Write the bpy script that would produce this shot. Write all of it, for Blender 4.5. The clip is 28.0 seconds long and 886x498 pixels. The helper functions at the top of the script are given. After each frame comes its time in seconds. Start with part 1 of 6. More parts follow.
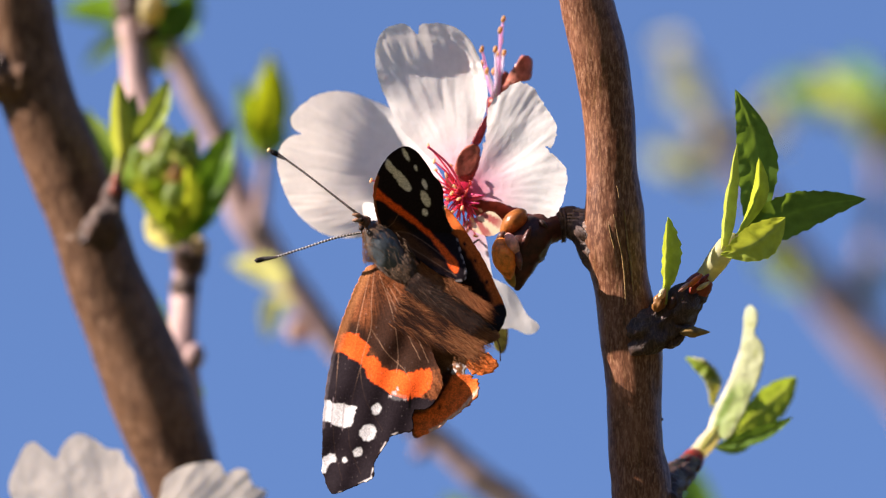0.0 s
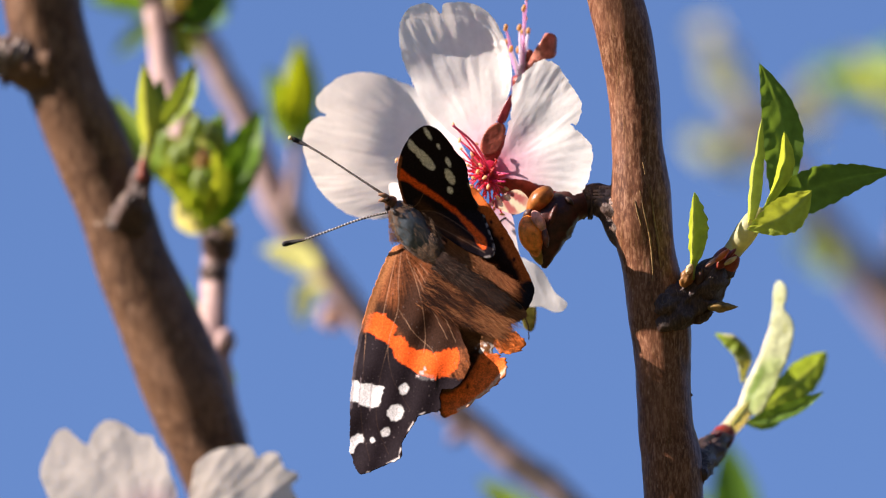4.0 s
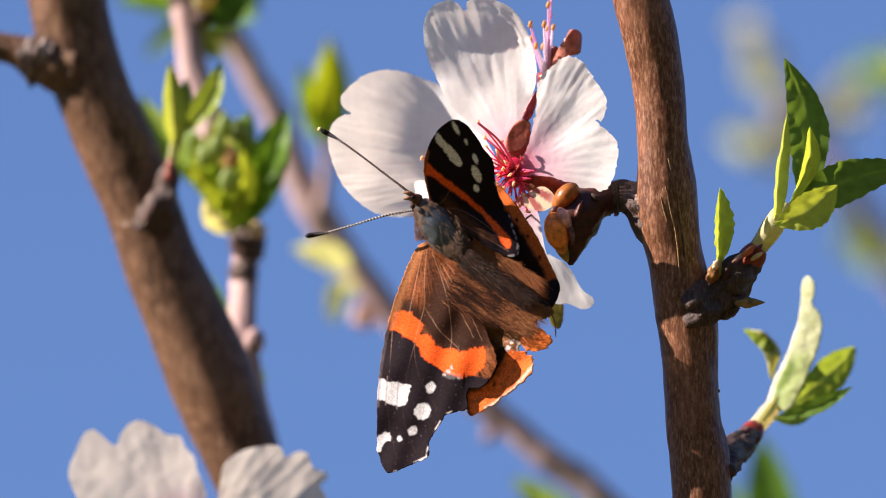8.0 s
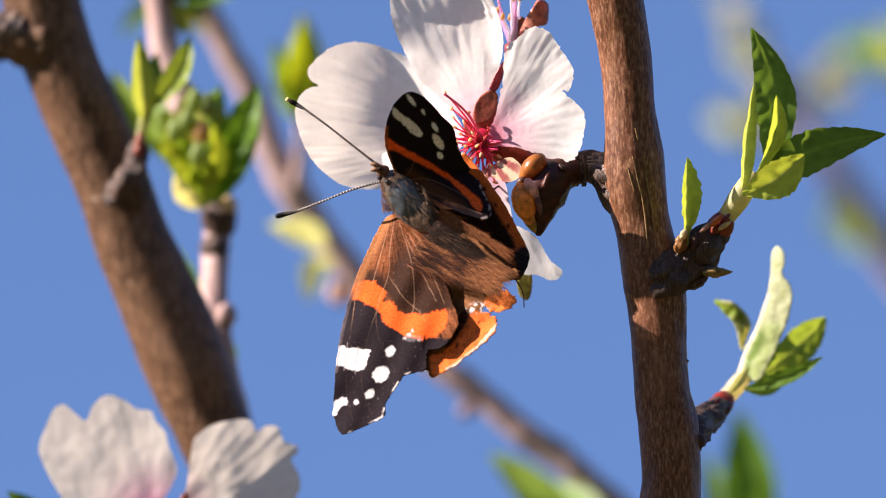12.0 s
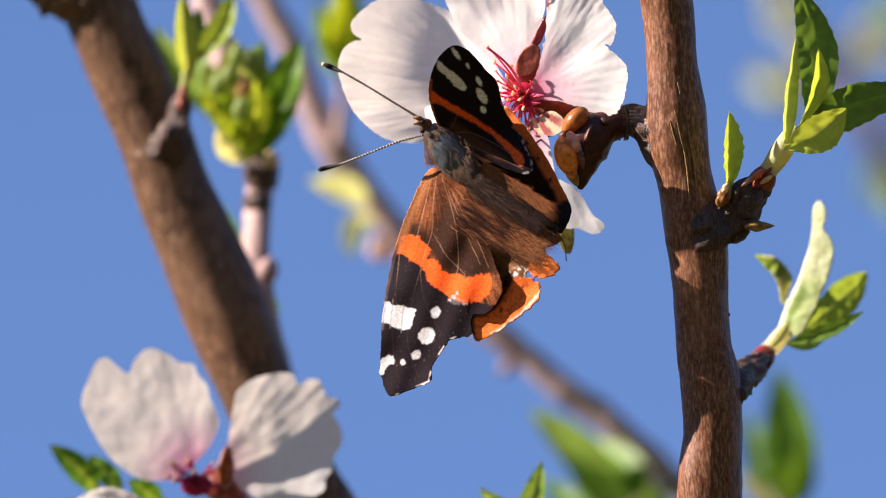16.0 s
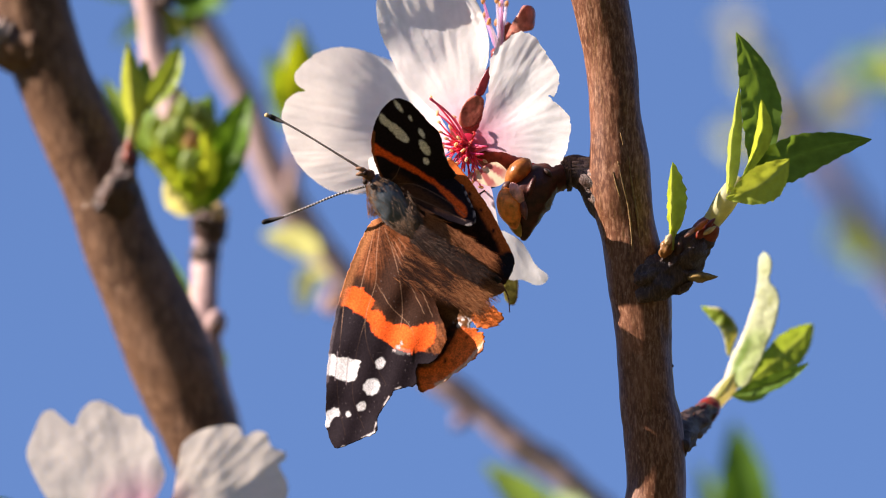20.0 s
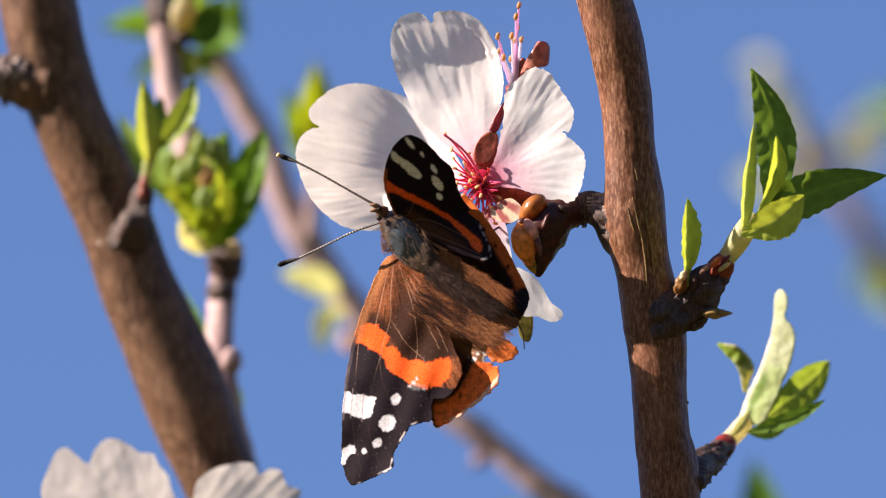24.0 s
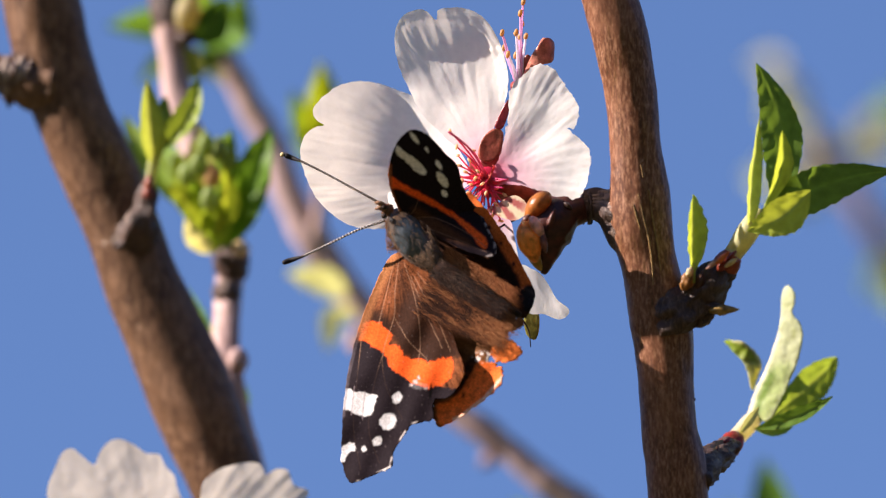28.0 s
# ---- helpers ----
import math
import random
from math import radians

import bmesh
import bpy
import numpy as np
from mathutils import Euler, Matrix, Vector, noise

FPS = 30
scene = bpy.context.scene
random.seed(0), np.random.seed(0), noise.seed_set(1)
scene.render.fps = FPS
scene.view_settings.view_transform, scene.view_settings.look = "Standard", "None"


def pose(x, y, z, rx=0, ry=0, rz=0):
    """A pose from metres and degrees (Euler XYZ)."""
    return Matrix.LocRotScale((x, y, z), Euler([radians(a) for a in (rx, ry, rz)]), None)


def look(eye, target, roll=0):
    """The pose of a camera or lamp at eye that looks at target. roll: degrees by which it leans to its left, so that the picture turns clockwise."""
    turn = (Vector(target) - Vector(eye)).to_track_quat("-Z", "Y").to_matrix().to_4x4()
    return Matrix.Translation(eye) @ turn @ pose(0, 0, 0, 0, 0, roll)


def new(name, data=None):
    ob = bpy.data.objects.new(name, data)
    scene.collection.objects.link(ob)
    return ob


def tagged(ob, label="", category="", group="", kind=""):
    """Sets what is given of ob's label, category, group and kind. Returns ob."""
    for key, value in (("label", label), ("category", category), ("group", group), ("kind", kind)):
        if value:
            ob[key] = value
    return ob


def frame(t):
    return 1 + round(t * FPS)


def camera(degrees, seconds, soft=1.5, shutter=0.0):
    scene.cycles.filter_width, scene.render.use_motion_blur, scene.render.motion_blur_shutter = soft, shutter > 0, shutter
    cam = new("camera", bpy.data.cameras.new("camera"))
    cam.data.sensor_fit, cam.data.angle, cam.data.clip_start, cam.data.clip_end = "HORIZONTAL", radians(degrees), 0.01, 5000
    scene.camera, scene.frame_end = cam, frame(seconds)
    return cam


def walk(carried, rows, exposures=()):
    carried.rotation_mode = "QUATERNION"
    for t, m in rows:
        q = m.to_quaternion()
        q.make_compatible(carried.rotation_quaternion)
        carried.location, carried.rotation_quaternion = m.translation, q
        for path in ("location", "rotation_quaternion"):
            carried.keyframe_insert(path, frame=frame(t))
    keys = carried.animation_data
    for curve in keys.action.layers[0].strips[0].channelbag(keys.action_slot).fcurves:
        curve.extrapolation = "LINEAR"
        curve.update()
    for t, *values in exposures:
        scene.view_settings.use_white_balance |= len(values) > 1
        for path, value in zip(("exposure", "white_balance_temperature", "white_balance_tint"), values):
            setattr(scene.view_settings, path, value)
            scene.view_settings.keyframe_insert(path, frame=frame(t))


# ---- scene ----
from mathutils.geometry import delaunay_2d_cdt as geometry_cdt

cam = camera(4.5, 28.0, 1.1)
cam.data.dof.use_dof = True
cam.data.dof.focus_distance = 1.488
cam.data.dof.aperture_fstop = 16.0
walk(cam, [
    (0, look((0.00000, -1.35946, 1.56607), (0.00000, 0.00000, 2.20000), 0.000)),
    (0.5, look((-0.00111, -1.36043, 1.56508), (0.00014, -0.00103, 2.19912), -0.229)),
    (1, look((0.00107, -1.35966, 1.56333), (0.00007, -0.00085, 2.19865), -0.224)),
    (1.5, look((0.00137, -1.35813, 1.56225), (-0.00029, 0.00031, 2.19838), -0.264)),
    (2, look((0.00380, -1.35683, 1.56168), (-0.00102, 0.00131, 2.19845), -0.342)),
    (2.5, look((0.00489, -1.35751, 1.56126), (-0.00136, 0.00061, 2.19805), -0.332)),
    (3, look((0.00544, -1.35622, 1.56019), (-0.00164, 0.00159, 2.19767), -0.422)),
    (3.5, look((0.00575, -1.35602, 1.56036), (-0.00260, 0.00176, 2.19788), -0.575)),
    (5.5, look((0.01360, -1.35086, 1.55983), (-0.00478, 0.00619, 2.19894), -0.827)),
    (6, look((0.01358, -1.35072, 1.55954), (-0.00551, 0.00640, 2.19848), -0.897)),
    (6.5, look((0.01351, -1.35008, 1.56005), (-0.00667, 0.00696, 2.19917), -0.880)),
    (7, look((0.01386, -1.35233, 1.56139), (-0.00778, 0.00516, 2.19954), -0.857)),
    (7.5, look((0.01498, -1.35215, 1.56156), (-0.00770, 0.00528, 2.19983), -0.961)),
    (8, look((0.01528, -1.35193, 1.56142), (-0.00713, 0.00566, 2.19937), -0.896)),
    (8.5, look((0.01601, -1.35134, 1.56119), (-0.00652, 0.00607, 2.19951), -0.846)),
    (9, look((0.01797, -1.34856, 1.56153), (-0.00617, 0.00846, 2.20068), -0.928)),
    (9.5, look((0.01873, -1.34977, 1.56145), (-0.00541, 0.00743, 2.20024), -0.896)),
    (10, look((0.01937, -1.34950, 1.55861), (-0.00404, 0.00667, 2.19961), -0.828)),
    (10.5, look((0.02230, -1.34876, 1.55651), (-0.00314, 0.00687, 2.19865), -0.820)),
    (11, look((0.02192, -1.34858, 1.55601), (-0.00220, 0.00719, 2.19785), -0.914)),
    (11.5, look((0.02271, -1.34632, 1.55573), (-0.00242, 0.00944, 2.19760), -0.961)),
    (12, look((0.02559, -1.34714, 1.55708), (-0.00302, 0.00956, 2.19693), -1.117)),
    (12.5, look((0.02188, -1.34890, 1.55415), (-0.00283, 0.00746, 2.19473), -0.960)),
    (13, look((0.02463, -1.34619, 1.55525), (-0.00326, 0.01098, 2.19409), -1.122)),
    (13.5, look((0.02729, -1.34182, 1.55816), (-0.00411, 0.01725, 2.19292), -1.038)),
    (15.5, look((0.01960, -1.35018, 1.54907), (-0.00757, 0.00707, 2.18773), -0.959)),
    (16, look((0.02369, -1.34820, 1.55126), (-0.00875, 0.00901, 2.19000), -0.919)),
    (16.5, look((0.02611, -1.34822, 1.55465), (-0.00914, 0.00949, 2.19233), -0.827)),
    (17, look((0.02467, -1.34842, 1.55067), (-0.00727, 0.00745, 2.19229), -0.724)),
    (17.5, look((0.02801, -1.34846, 1.55266), (-0.00576, 0.00781, 2.19343), -0.756)),
    (18, look((0.03172, -1.34822, 1.55394), (-0.00477, 0.00771, 2.19544), -0.778)),
    (18.5, look((0.03260, -1.34843, 1.55323), (-0.00325, 0.00675, 2.19634), -0.782)),
    (19, look((0.03546, -1.34684, 1.55423), (-0.00207, 0.00864, 2.19671), -0.849)),
    (19.5, look((0.03952, -1.34502, 1.55216), (-0.00132, 0.00930, 2.19711), -0.892)),
    (20, look((0.03697, -1.34442, 1.54969), (-0.00114, 0.00871, 2.19720), -0.836)),
    (20.5, look((0.03513, -1.34585, 1.55079), (-0.00098, 0.00781, 2.19716), -0.866)),
    (22.5, look((0.04068, -1.33739, 1.54797), (-0.00216, 0.01391, 2.19941), -0.887)),
    (23, look((0.04319, -1.33616, 1.54848), (-0.00231, 0.01438, 2.20154), -0.928)),
    (23.5, look((0.03803, -1.34152, 1.54544), (-0.00262, 0.00819, 2.20026), -0.920)),
    (24, look((0.04181, -1.33940, 1.54888), (-0.00307, 0.01042, 2.20349), -0.739)),
    (24.5, look((0.04503, -1.33096, 1.54991), (-0.00281, 0.01765, 2.20709), -0.828)),
    (25, look((0.04498, -1.32052, 1.55103), (-0.00322, 0.02669, 2.21123), -0.858)),
    (25.5, look((0.04629, -1.32758, 1.54736), (-0.00354, 0.01973, 2.20734), -0.941)),
    (26, look((0.04396, -1.34017, 1.54153), (-0.00376, 0.00734, 2.20109), -0.944)),
    (26.5, look((0.04700, -1.33077, 1.54655), (-0.00415, 0.01653, 2.20656), -0.938)),
    (27, look((0.04698, -1.33067, 1.54799), (-0.00425, 0.01694, 2.20733), -0.919)),
    (27.5, look((0.04577, -1.33236, 1.54963), (-0.00399, 0.01627, 2.20677), -0.987)),
    (28, look((0.04444, -1.33381, 1.54936), (-0.00399, 0.01526, 2.20556), -1.002))], ((0, 1.59, 6500, 20), (10, 1.61, 6500, 20), (13, 1.66, 6500, 20), (17, 1.66, 6500, 20), (19, 1.64, 6500, 20), (25, 1.60, 6500, 20), (28, 1.57, 6500, 20)))

# ---- light ----
SUN_TO = Vector((-0.845, -0.275, 0.458)).normalized()      # towards the sun
world = bpy.data.worlds.new("sky")
scene.world = world
world.use_nodes = True
wn = world.node_tree
sky = wn.nodes.new("ShaderNodeTexSky")
sky.sky_type = "NISHITA"
sky.sun_disc = False
sky.sun_elevation = math.asin(SUN_TO.z)
sky.sun_rotation = math.atan2(SUN_TO.x, SUN_TO.y)
sky.altitude = 3000
sky.air_density = 1.0
sky.dust_density = 0.15
sky.ozone_density = 4.6
wn.links.new(sky.outputs["Color"], wn.nodes["Background"].inputs["Color"])
wn.nodes["Background"].inputs["Strength"].default_value = 0.072
sun = new("sun", bpy.data.lights.new("sun", "SUN"))
sun.data.energy = 4.9
sun.data.angle = radians(0.53)
sun.data.color = (1.0, 0.91, 0.78)
sun.matrix_world = look(SUN_TO * 30, (0, 0, 0))

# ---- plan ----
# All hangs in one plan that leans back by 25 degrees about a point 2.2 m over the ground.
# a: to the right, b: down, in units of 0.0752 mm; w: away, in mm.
FR = Matrix.Translation((0, 0, 2.2)) @ Matrix.Rotation(radians(25), 4, "X")
UNIT, FAR = 0.00007517, 1500.0


def L(a, b, w):
    k = UNIT * (1 + w / FAR)
    return Vector(((a - 784) * k, w * 0.001, (441 - b) * k))


def sub(pts, k, x0, y0):
    return [(x / k + x0, y / k + y0) for x, y in pts]


ORG = {}


def thing(name, o, label, category, group="", kind=""):
    ob = new(name)
    ob.empty_display_size = 0.005
    ORG[ob] = Vector(o)
    ob.matrix_world = FR @ Matrix.Translation(o)
    return tagged(ob, label, category, group, kind)


def part(name, data, mat, parent, label="", hinge=None):
    """data: (verts in the plan's metres, faces, colours or None)."""
    verts, faces, cols = data
    org = Vector(hinge) if hinge is not None else ORG[parent]
    me = bpy.data.meshes.new(name)
    me.from_pydata([tuple(Vector(v) - org) for v in verts], [], faces)
    me.polygons.foreach_set("use_smooth", [True] * len(me.polygons))
    if cols is not None:
        layer = me.color_attributes.new("tint", "FLOAT_COLOR", "POINT")
        flat = np.ones((len(verts), 4), np.float32)
        flat[:, :3] = cols
        layer.data.foreach_set("color", flat.ravel())
    me.materials.append(mat)
    me.update()
    ob = new(name, me)
    ob.parent = parent
    ob.location = org - ORG[parent]
    ORG[ob] = org
    if label:
        tagged(ob, label)
    return ob


def joined(parts):
    verts, faces, cols = [], [], []
    for v, f, c in parts:
        n = len(verts)
        verts += list(v)
        faces += [tuple(i + n for i in q) for q in f]
        cols.append(np.zeros((len(v), 3)) + 0.5 if c is None else c)
    return verts, faces, np.concatenate(cols)


def smooth_line(pts, sub_n, closed):
    """Catmull-Rom through rows of numbers."""
    p = np.array(pts, float)
    n = len(p)
    out = []
    last = n if closed else n - 1
    for i in range(last):
        if closed:
            q = [p[(i + j) % n] for j in (-1, 0, 1, 2)]
        else:
            q = [p[max(i - 1, 0)], p[i], p[i + 1], p[min(i + 2, n - 1)]]
        for s in range(sub_n):
            t = s / sub_n
            out.append(0.5 * (2 * q[1] + (q[2] - q[0]) * t + (2 * q[0] - 5 * q[1] + 4 * q[2] - q[3]) * t * t
                              + (3 * q[1] - q[0] - 3 * q[2] + q[3]) * t ** 3))
    if not closed:
        out.append(p[-1])
    return np.array(out)


def sdf(pts, poly):
    """Signed distance of points to a closed outline, less than zero inside."""
    pts, poly = np.asarray(pts, float), np.asarray(poly, float)
    best = np.full(len(pts), 1e9)
    odd = np.zeros(len(pts), bool)
    for p, q in zip(poly, np.roll(poly, -1, 0)):
        d = q - p
        t = np.clip(((pts - p) @ d) / (d @ d + 1e-12), 0, 1)
        best = np.minimum(best, np.hypot(*(pts - p - t[:, None] * d).T))
        cross = (p[1] > pts[:, 1]) != (q[1] > pts[:, 1])
        odd ^= cross & (pts[:, 0] < d[0] * (pts[:, 1] - p[1]) / (d[1] if d[1] else 1e-9) + p[0])
    return np.where(odd, -best, best)


def line_dist(pts, line):
    best = np.full(len(pts), 1e9)
    line = np.asarray(line, float)
    for p, q in zip(line[:-1], line[1:]):
        d = q - p
        t = np.clip(((pts - p) @ d) / (d @ d + 1e-12), 0, 1)
        best = np.minimum(best, np.hypot(*(pts - p - t[:, None] * d).T))
    return best


def nz(a, b, c, size):
    return noise.noise(Vector((a / size, b / size, c)))


def step01(x, lo, hi):
    t = np.clip((x - lo) / (hi - lo), 0, 1)
    return t * t * (3 - 2 * t)


def mixc(cols, other, f):
    return cols * (1 - f[:, None]) + np.asarray(other) * f[:, None]


def sheet(outline, step, depth, colour, thick=0.0, sub_n=6, ragged=0.0, seed=0.0):
    """A thin sheet with the given outline in the plan; depth(a, b) in mm; colour(points) as rows."""
    poly = smooth_line(outline, sub_n, True)
    if ragged:
        poly = np.array([(x + ragged * nz(x, y, seed, 7) + 0.6 * ragged * nz(x, y, seed + 5, 3),
                          y + ragged * nz(x, y, seed + 9, 7)) for x, y in poly])
    lo, hi = poly.min(0), poly.max(0)
    xs, ys = np.meshgrid(np.arange(lo[0], hi[0], step), np.arange(lo[1], hi[1], step * 0.87))
    xs[::2] += step / 2
    grid = np.stack([xs.ravel(), ys.ravel()], 1)
    grid = grid[sdf(grid, poly) < -0.55 * step]
    pts = np.concatenate([poly, grid])
    n = len(poly)
    from_cdt = geometry_cdt([Vector(p) for p in pts], [(i, (i + 1) % n) for i in range(n)], [list(range(n))], 1, 1e-5)
    v2, faces = np.array([tuple(v) for v in from_cdt[0]]), [tuple(f) for f in from_cdt[2]]
    front = [L(a, b, depth(a, b)) for a, b in v2]
    nor = np.zeros((len(front), 3))
    arr = np.array([tuple(v) for v in front])
    tri = np.array(faces)
    fn = np.cross(arr[tri[:, 1]] - arr[tri[:, 0]], arr[tri[:, 2]] - arr[tri[:, 0]])
    if fn[:, 1].sum() > 0:
        faces = [f[::-1] for f in faces]
        tri, fn = np.array(faces), -fn
    for j in range(3):
        np.add.at(nor, tri[:, j], fn)
    nor /= np.linalg.norm(nor, axis=1)[:, None] + 1e-20
    if not thick:
        return [tuple(v) for v in arr], faces, colour(v2)
    back = arr - nor * thick
    m = len(arr)
    count = {}
    for f in faces:
        for i in range(3):
            e = (f[i], f[(i + 1) % 3])
            count[e] = 1
    rim = [(j, i, i + m, j + m) for i, j in count if (j, i) not in count]
    cols = colour(v2)
    verts = [tuple(v) for v in arr] + [tuple(v) for v in back]
    return verts, faces + [tuple(i + m for i in f[::-1]) for f in faces] + rim, np.concatenate([cols, cols])


def frames_along(path):
    """Unit tangents and two carried normals."""
    tang = np.gradient(path, axis=0)
    tang /= np.linalg.norm(tang, axis=1)[:, None] + 1e-20
    ref = np.array([0.0, 1.0, 0.0]) if abs(tang[0][1]) < 0.9 else np.array([1.0, 0.0, 0.0])
    n1 = []
    for t in tang:
        ref = ref - t * (ref @ t)
        ref = ref / np.linalg.norm(ref)
        n1.append(ref)
    n1 = np.array(n1)
    return tang, n1, np.cross(tang, n1)


def tube(rows, seg=16, sub_n=6, rough=0.0, grain=10.0, seed=0.0, knobs=0.0, colour=None, round_end=False):
    """A swept tube; rows of x, y, z, radius in metres. rough: relief, as a share of the radius."""
    line = smooth_line(rows, sub_n, False)
    path, rad = line[:, :3], np.maximum(line[:, 3], 1e-6)
    tang, n1, n2 = frames_along(path)
    verts, faces = [], []
    run = np.r_[0, np.cumsum(np.linalg.norm(np.diff(path, axis=0), axis=1))] / max(rad.mean(), 1e-9)
    for i in range(len(path)):
        for j in range(seg):
            t = 2 * math.pi * j / seg
            r = rad[i]
            if rough:
                c, s = math.cos(t), math.sin(t)
                r *= 1 + rough * (noise.noise(Vector((c * 1.3, s * 1.3, run[i] * 0.55 + seed)))
                                  + 0.5 * noise.noise(Vector((c * grain * 0.4, s * grain * 0.4, run[i] * 1.1 + seed)))
                                  + 0.35 * noise.noise(Vector((c * grain, s * grain, run[i] * 2.2 - seed))))
            if knobs:
                r *= 1 + knobs * max(0.0, noise.noise(Vector((math.cos(t) * 1.7, math.sin(t) * 1.7, run[i] * 0.9 + seed + 40))))
            verts.append(tuple(path[i] + r * (math.cos(t) * n1[i] + math.sin(t) * n2[i])))
    for i in range(len(path) - 1):
        for j in range(seg):
            k = (j + 1) % seg
            faces.append((i * seg + j, i * seg + k, (i + 1) * seg + k, (i + 1) * seg + j))
    n = len(verts)
    verts += [tuple(path[0] - tang[0] * rad[0] * 0.3), tuple(path[-1] + tang[-1] * rad[-1] * (0.7 if round_end else 0.25))]
    last = (len(path) - 1) * seg
    for j in range(seg):
        k = (j + 1) % seg
        faces += [(n, k, j), (n + 1, last + j, last + k)]
    cols = None if colour is None else np.zeros((len(verts), 3)) + np.asarray(colour)
    return verts, faces, cols


def plan_rows(pts):
    """Rows a, b, w, radius (units) to metres."""
    return [(*L(a, b, w), r * UNIT * (1 + w / FAR)) for a, b, w, r in pts]


def blob(centre, axis, long_r, wide_r, seg=10, rings=8, flat=1.0, point=0.0, colour=None, rough=0.0, seed=0.0):
    """A rounded grain along an axis; point sharpens the far end."""
    axis = Vector(axis).normalized()
    q = axis.to_track_quat("Z", "Y")
    verts, faces = [], []
    for i in range(rings + 1):
        t = math.pi * i / rings
        z, r = -math.cos(t), math.sin(t)
        r *= 1 - point * max(0.0, z) ** 1.2
        for j in range(seg):
            p = 2 * math.pi * j / seg
            k = 1 + rough * (noise.noise(Vector((math.cos(p) * 2, math.sin(p) * 2, z * 2 + seed))) + 0.6 * noise.noise(Vector((math.cos(p) * 4, math.sin(p) * 4, z * 4.5 - seed))))
            verts.append(tuple(Vector(centre) + q @ Vector((r * k * wide_r * math.cos(p), r * k * wide_r * flat * math.sin(p), z * long_r))))
    for i in range(rings):
        for j in range(seg):
            k = (j + 1) % seg
            faces.append((i * seg + j, i * seg + k, (i + 1) * seg + k, (i + 1) * seg + j))
    cols = None if colour is None else np.zeros((len(verts), 3)) + np.asarray(colour)
    return verts, faces, cols


def blade(base, tip, width, turn=0.0, fold=25.0, bend=0.0, sway=0.0, green=(0.13, 0.27, 0.03), pale=(0.32, 0.42, 0.12),
          fat=0.42, teeth=0.05, rows=26, side=8, seed=0.0, thick=0.0, cup=0.0):
    """A leaf from base to tip (a, b, w). width in units; turn: about its own length; fold: of the halves about the midrib;
    bend: towards the viewer, sway: to the side, both as shares of the length."""
    p0, p1 = L(*base), L(*tip)
    ax = p1 - p0
    ln = ax.length
    ax.normalize()
    eye = Vector((0, -1, 0))
    face = (eye - ax * eye.dot(ax)).normalized()
    face.rotate(Matrix.Rotation(radians(turn), 3, ax))
    right = ax.cross(face)
    wid = width * UNIT * (1 + base[2] / FAR)
    verts, cols = [], []
    for i in range(rows + 1):
        s = i / rows
        prof = (math.sin(math.pi * min(1.0, s ** (math.log(0.5) / math.log(fat)))) ** 0.8) * (1 - 0.25 * s) + 0.06 * (1 - s)
        mid = p0 + ax * ln * s + face * ln * bend * 4 * s * (1 - s) + right * ln * sway * 4 * s * (1 - s)
        mid += face * (0.03 * ln * nz(s * 5, 0, seed, 1))
        for j in range(-side, side + 1):
            t = j / side
            k = prof * (1 + (teeth * (((i * 7) % 10) / 10 - 0.5) * 2 if abs(j) == side else 0))
            off = t * k * wid * 0.5
            lift = abs(off) * math.sin(radians(fold)) + cup * wid * t * t * prof
            ripple = 0.028 * wid * nz(s * 9, t * 2.2, seed + 3, 1) + 0.02 * wid * math.sin(s * 42 + abs(t) * 5) * abs(t)
            verts.append(tuple(mid + right * off * math.cos(radians(fold)) + face * (lift + ripple)))
            rib = max(0.0, 1 - abs(t) * 6)
            vein = 0.35 * max(0.0, math.sin(s * 46 - abs(t) * 9)) ** 6 * (1 - abs(t))
            m = min(1.0, rib * 0.8 + vein + 0.25 * (1 - s) ** 3)
            v = 1 + 0.18 * nz(s * 6, t * 3, seed + 8, 1)
            cols.append([min(0.78, (g * (1 - m) + q * m) * v * k) for g, q, k in zip(green, pale, (0.98, 0.94, 0.9))])
    wd = 2 * side + 1
    m = (rows + 1) * wd
    if not thick:
        return verts, [(i * wd + j, i * wd + j + 1, (i + 1) * wd + j + 1, (i + 1) * wd + j) for i in range(rows) for j in range(wd - 1)], np.array(cols)
    nor = -face * thick
    verts += [tuple(Vector(v) + nor) for v in verts]
    faces = []
    for i in range(rows):
        for j in range(wd - 1):
            q = (i * wd + j, i * wd + j + 1, (i + 1) * wd + j + 1, (i + 1) * wd + j)
            faces += [q, tuple(x + m for x in q[::-1])]
    rim = [i * wd for i in range(rows + 1)]
    rim2 = [i * wd + wd - 1 for i in range(rows + 1)]
    for line in (rim, rim2[::-1], [rows * wd + j for j in range(wd)], [j for j in range(wd)][::-1]):
        for i, j in zip(line[:-1], line[1:]):
            faces.append((i, j, j + m, i + m))
    return verts, faces, np.array(cols + cols)


def jitter(p, size, amount, seed):
    return np.array([(x + amount * nz(x, y, seed, size), y + amount * nz(x, y, seed + 3, size)) for x, y in p])


def spots(c, p, items, colour, soft=1.6):
    for x, y, rx, ry, turn in items:
        t = radians(turn)
        u = (p[:, 0] - x) * math.cos(t) + (p[:, 1] - y) * math.sin(t)
        v = -(p[:, 0] - x) * math.sin(t) + (p[:, 1] - y) * math.cos(t)
        d = (np.hypot(u / rx, v / ry) - 1) * min(rx, ry)
        c = mixc(c, colour, 1 - step01(d, -soft, soft))
    return c


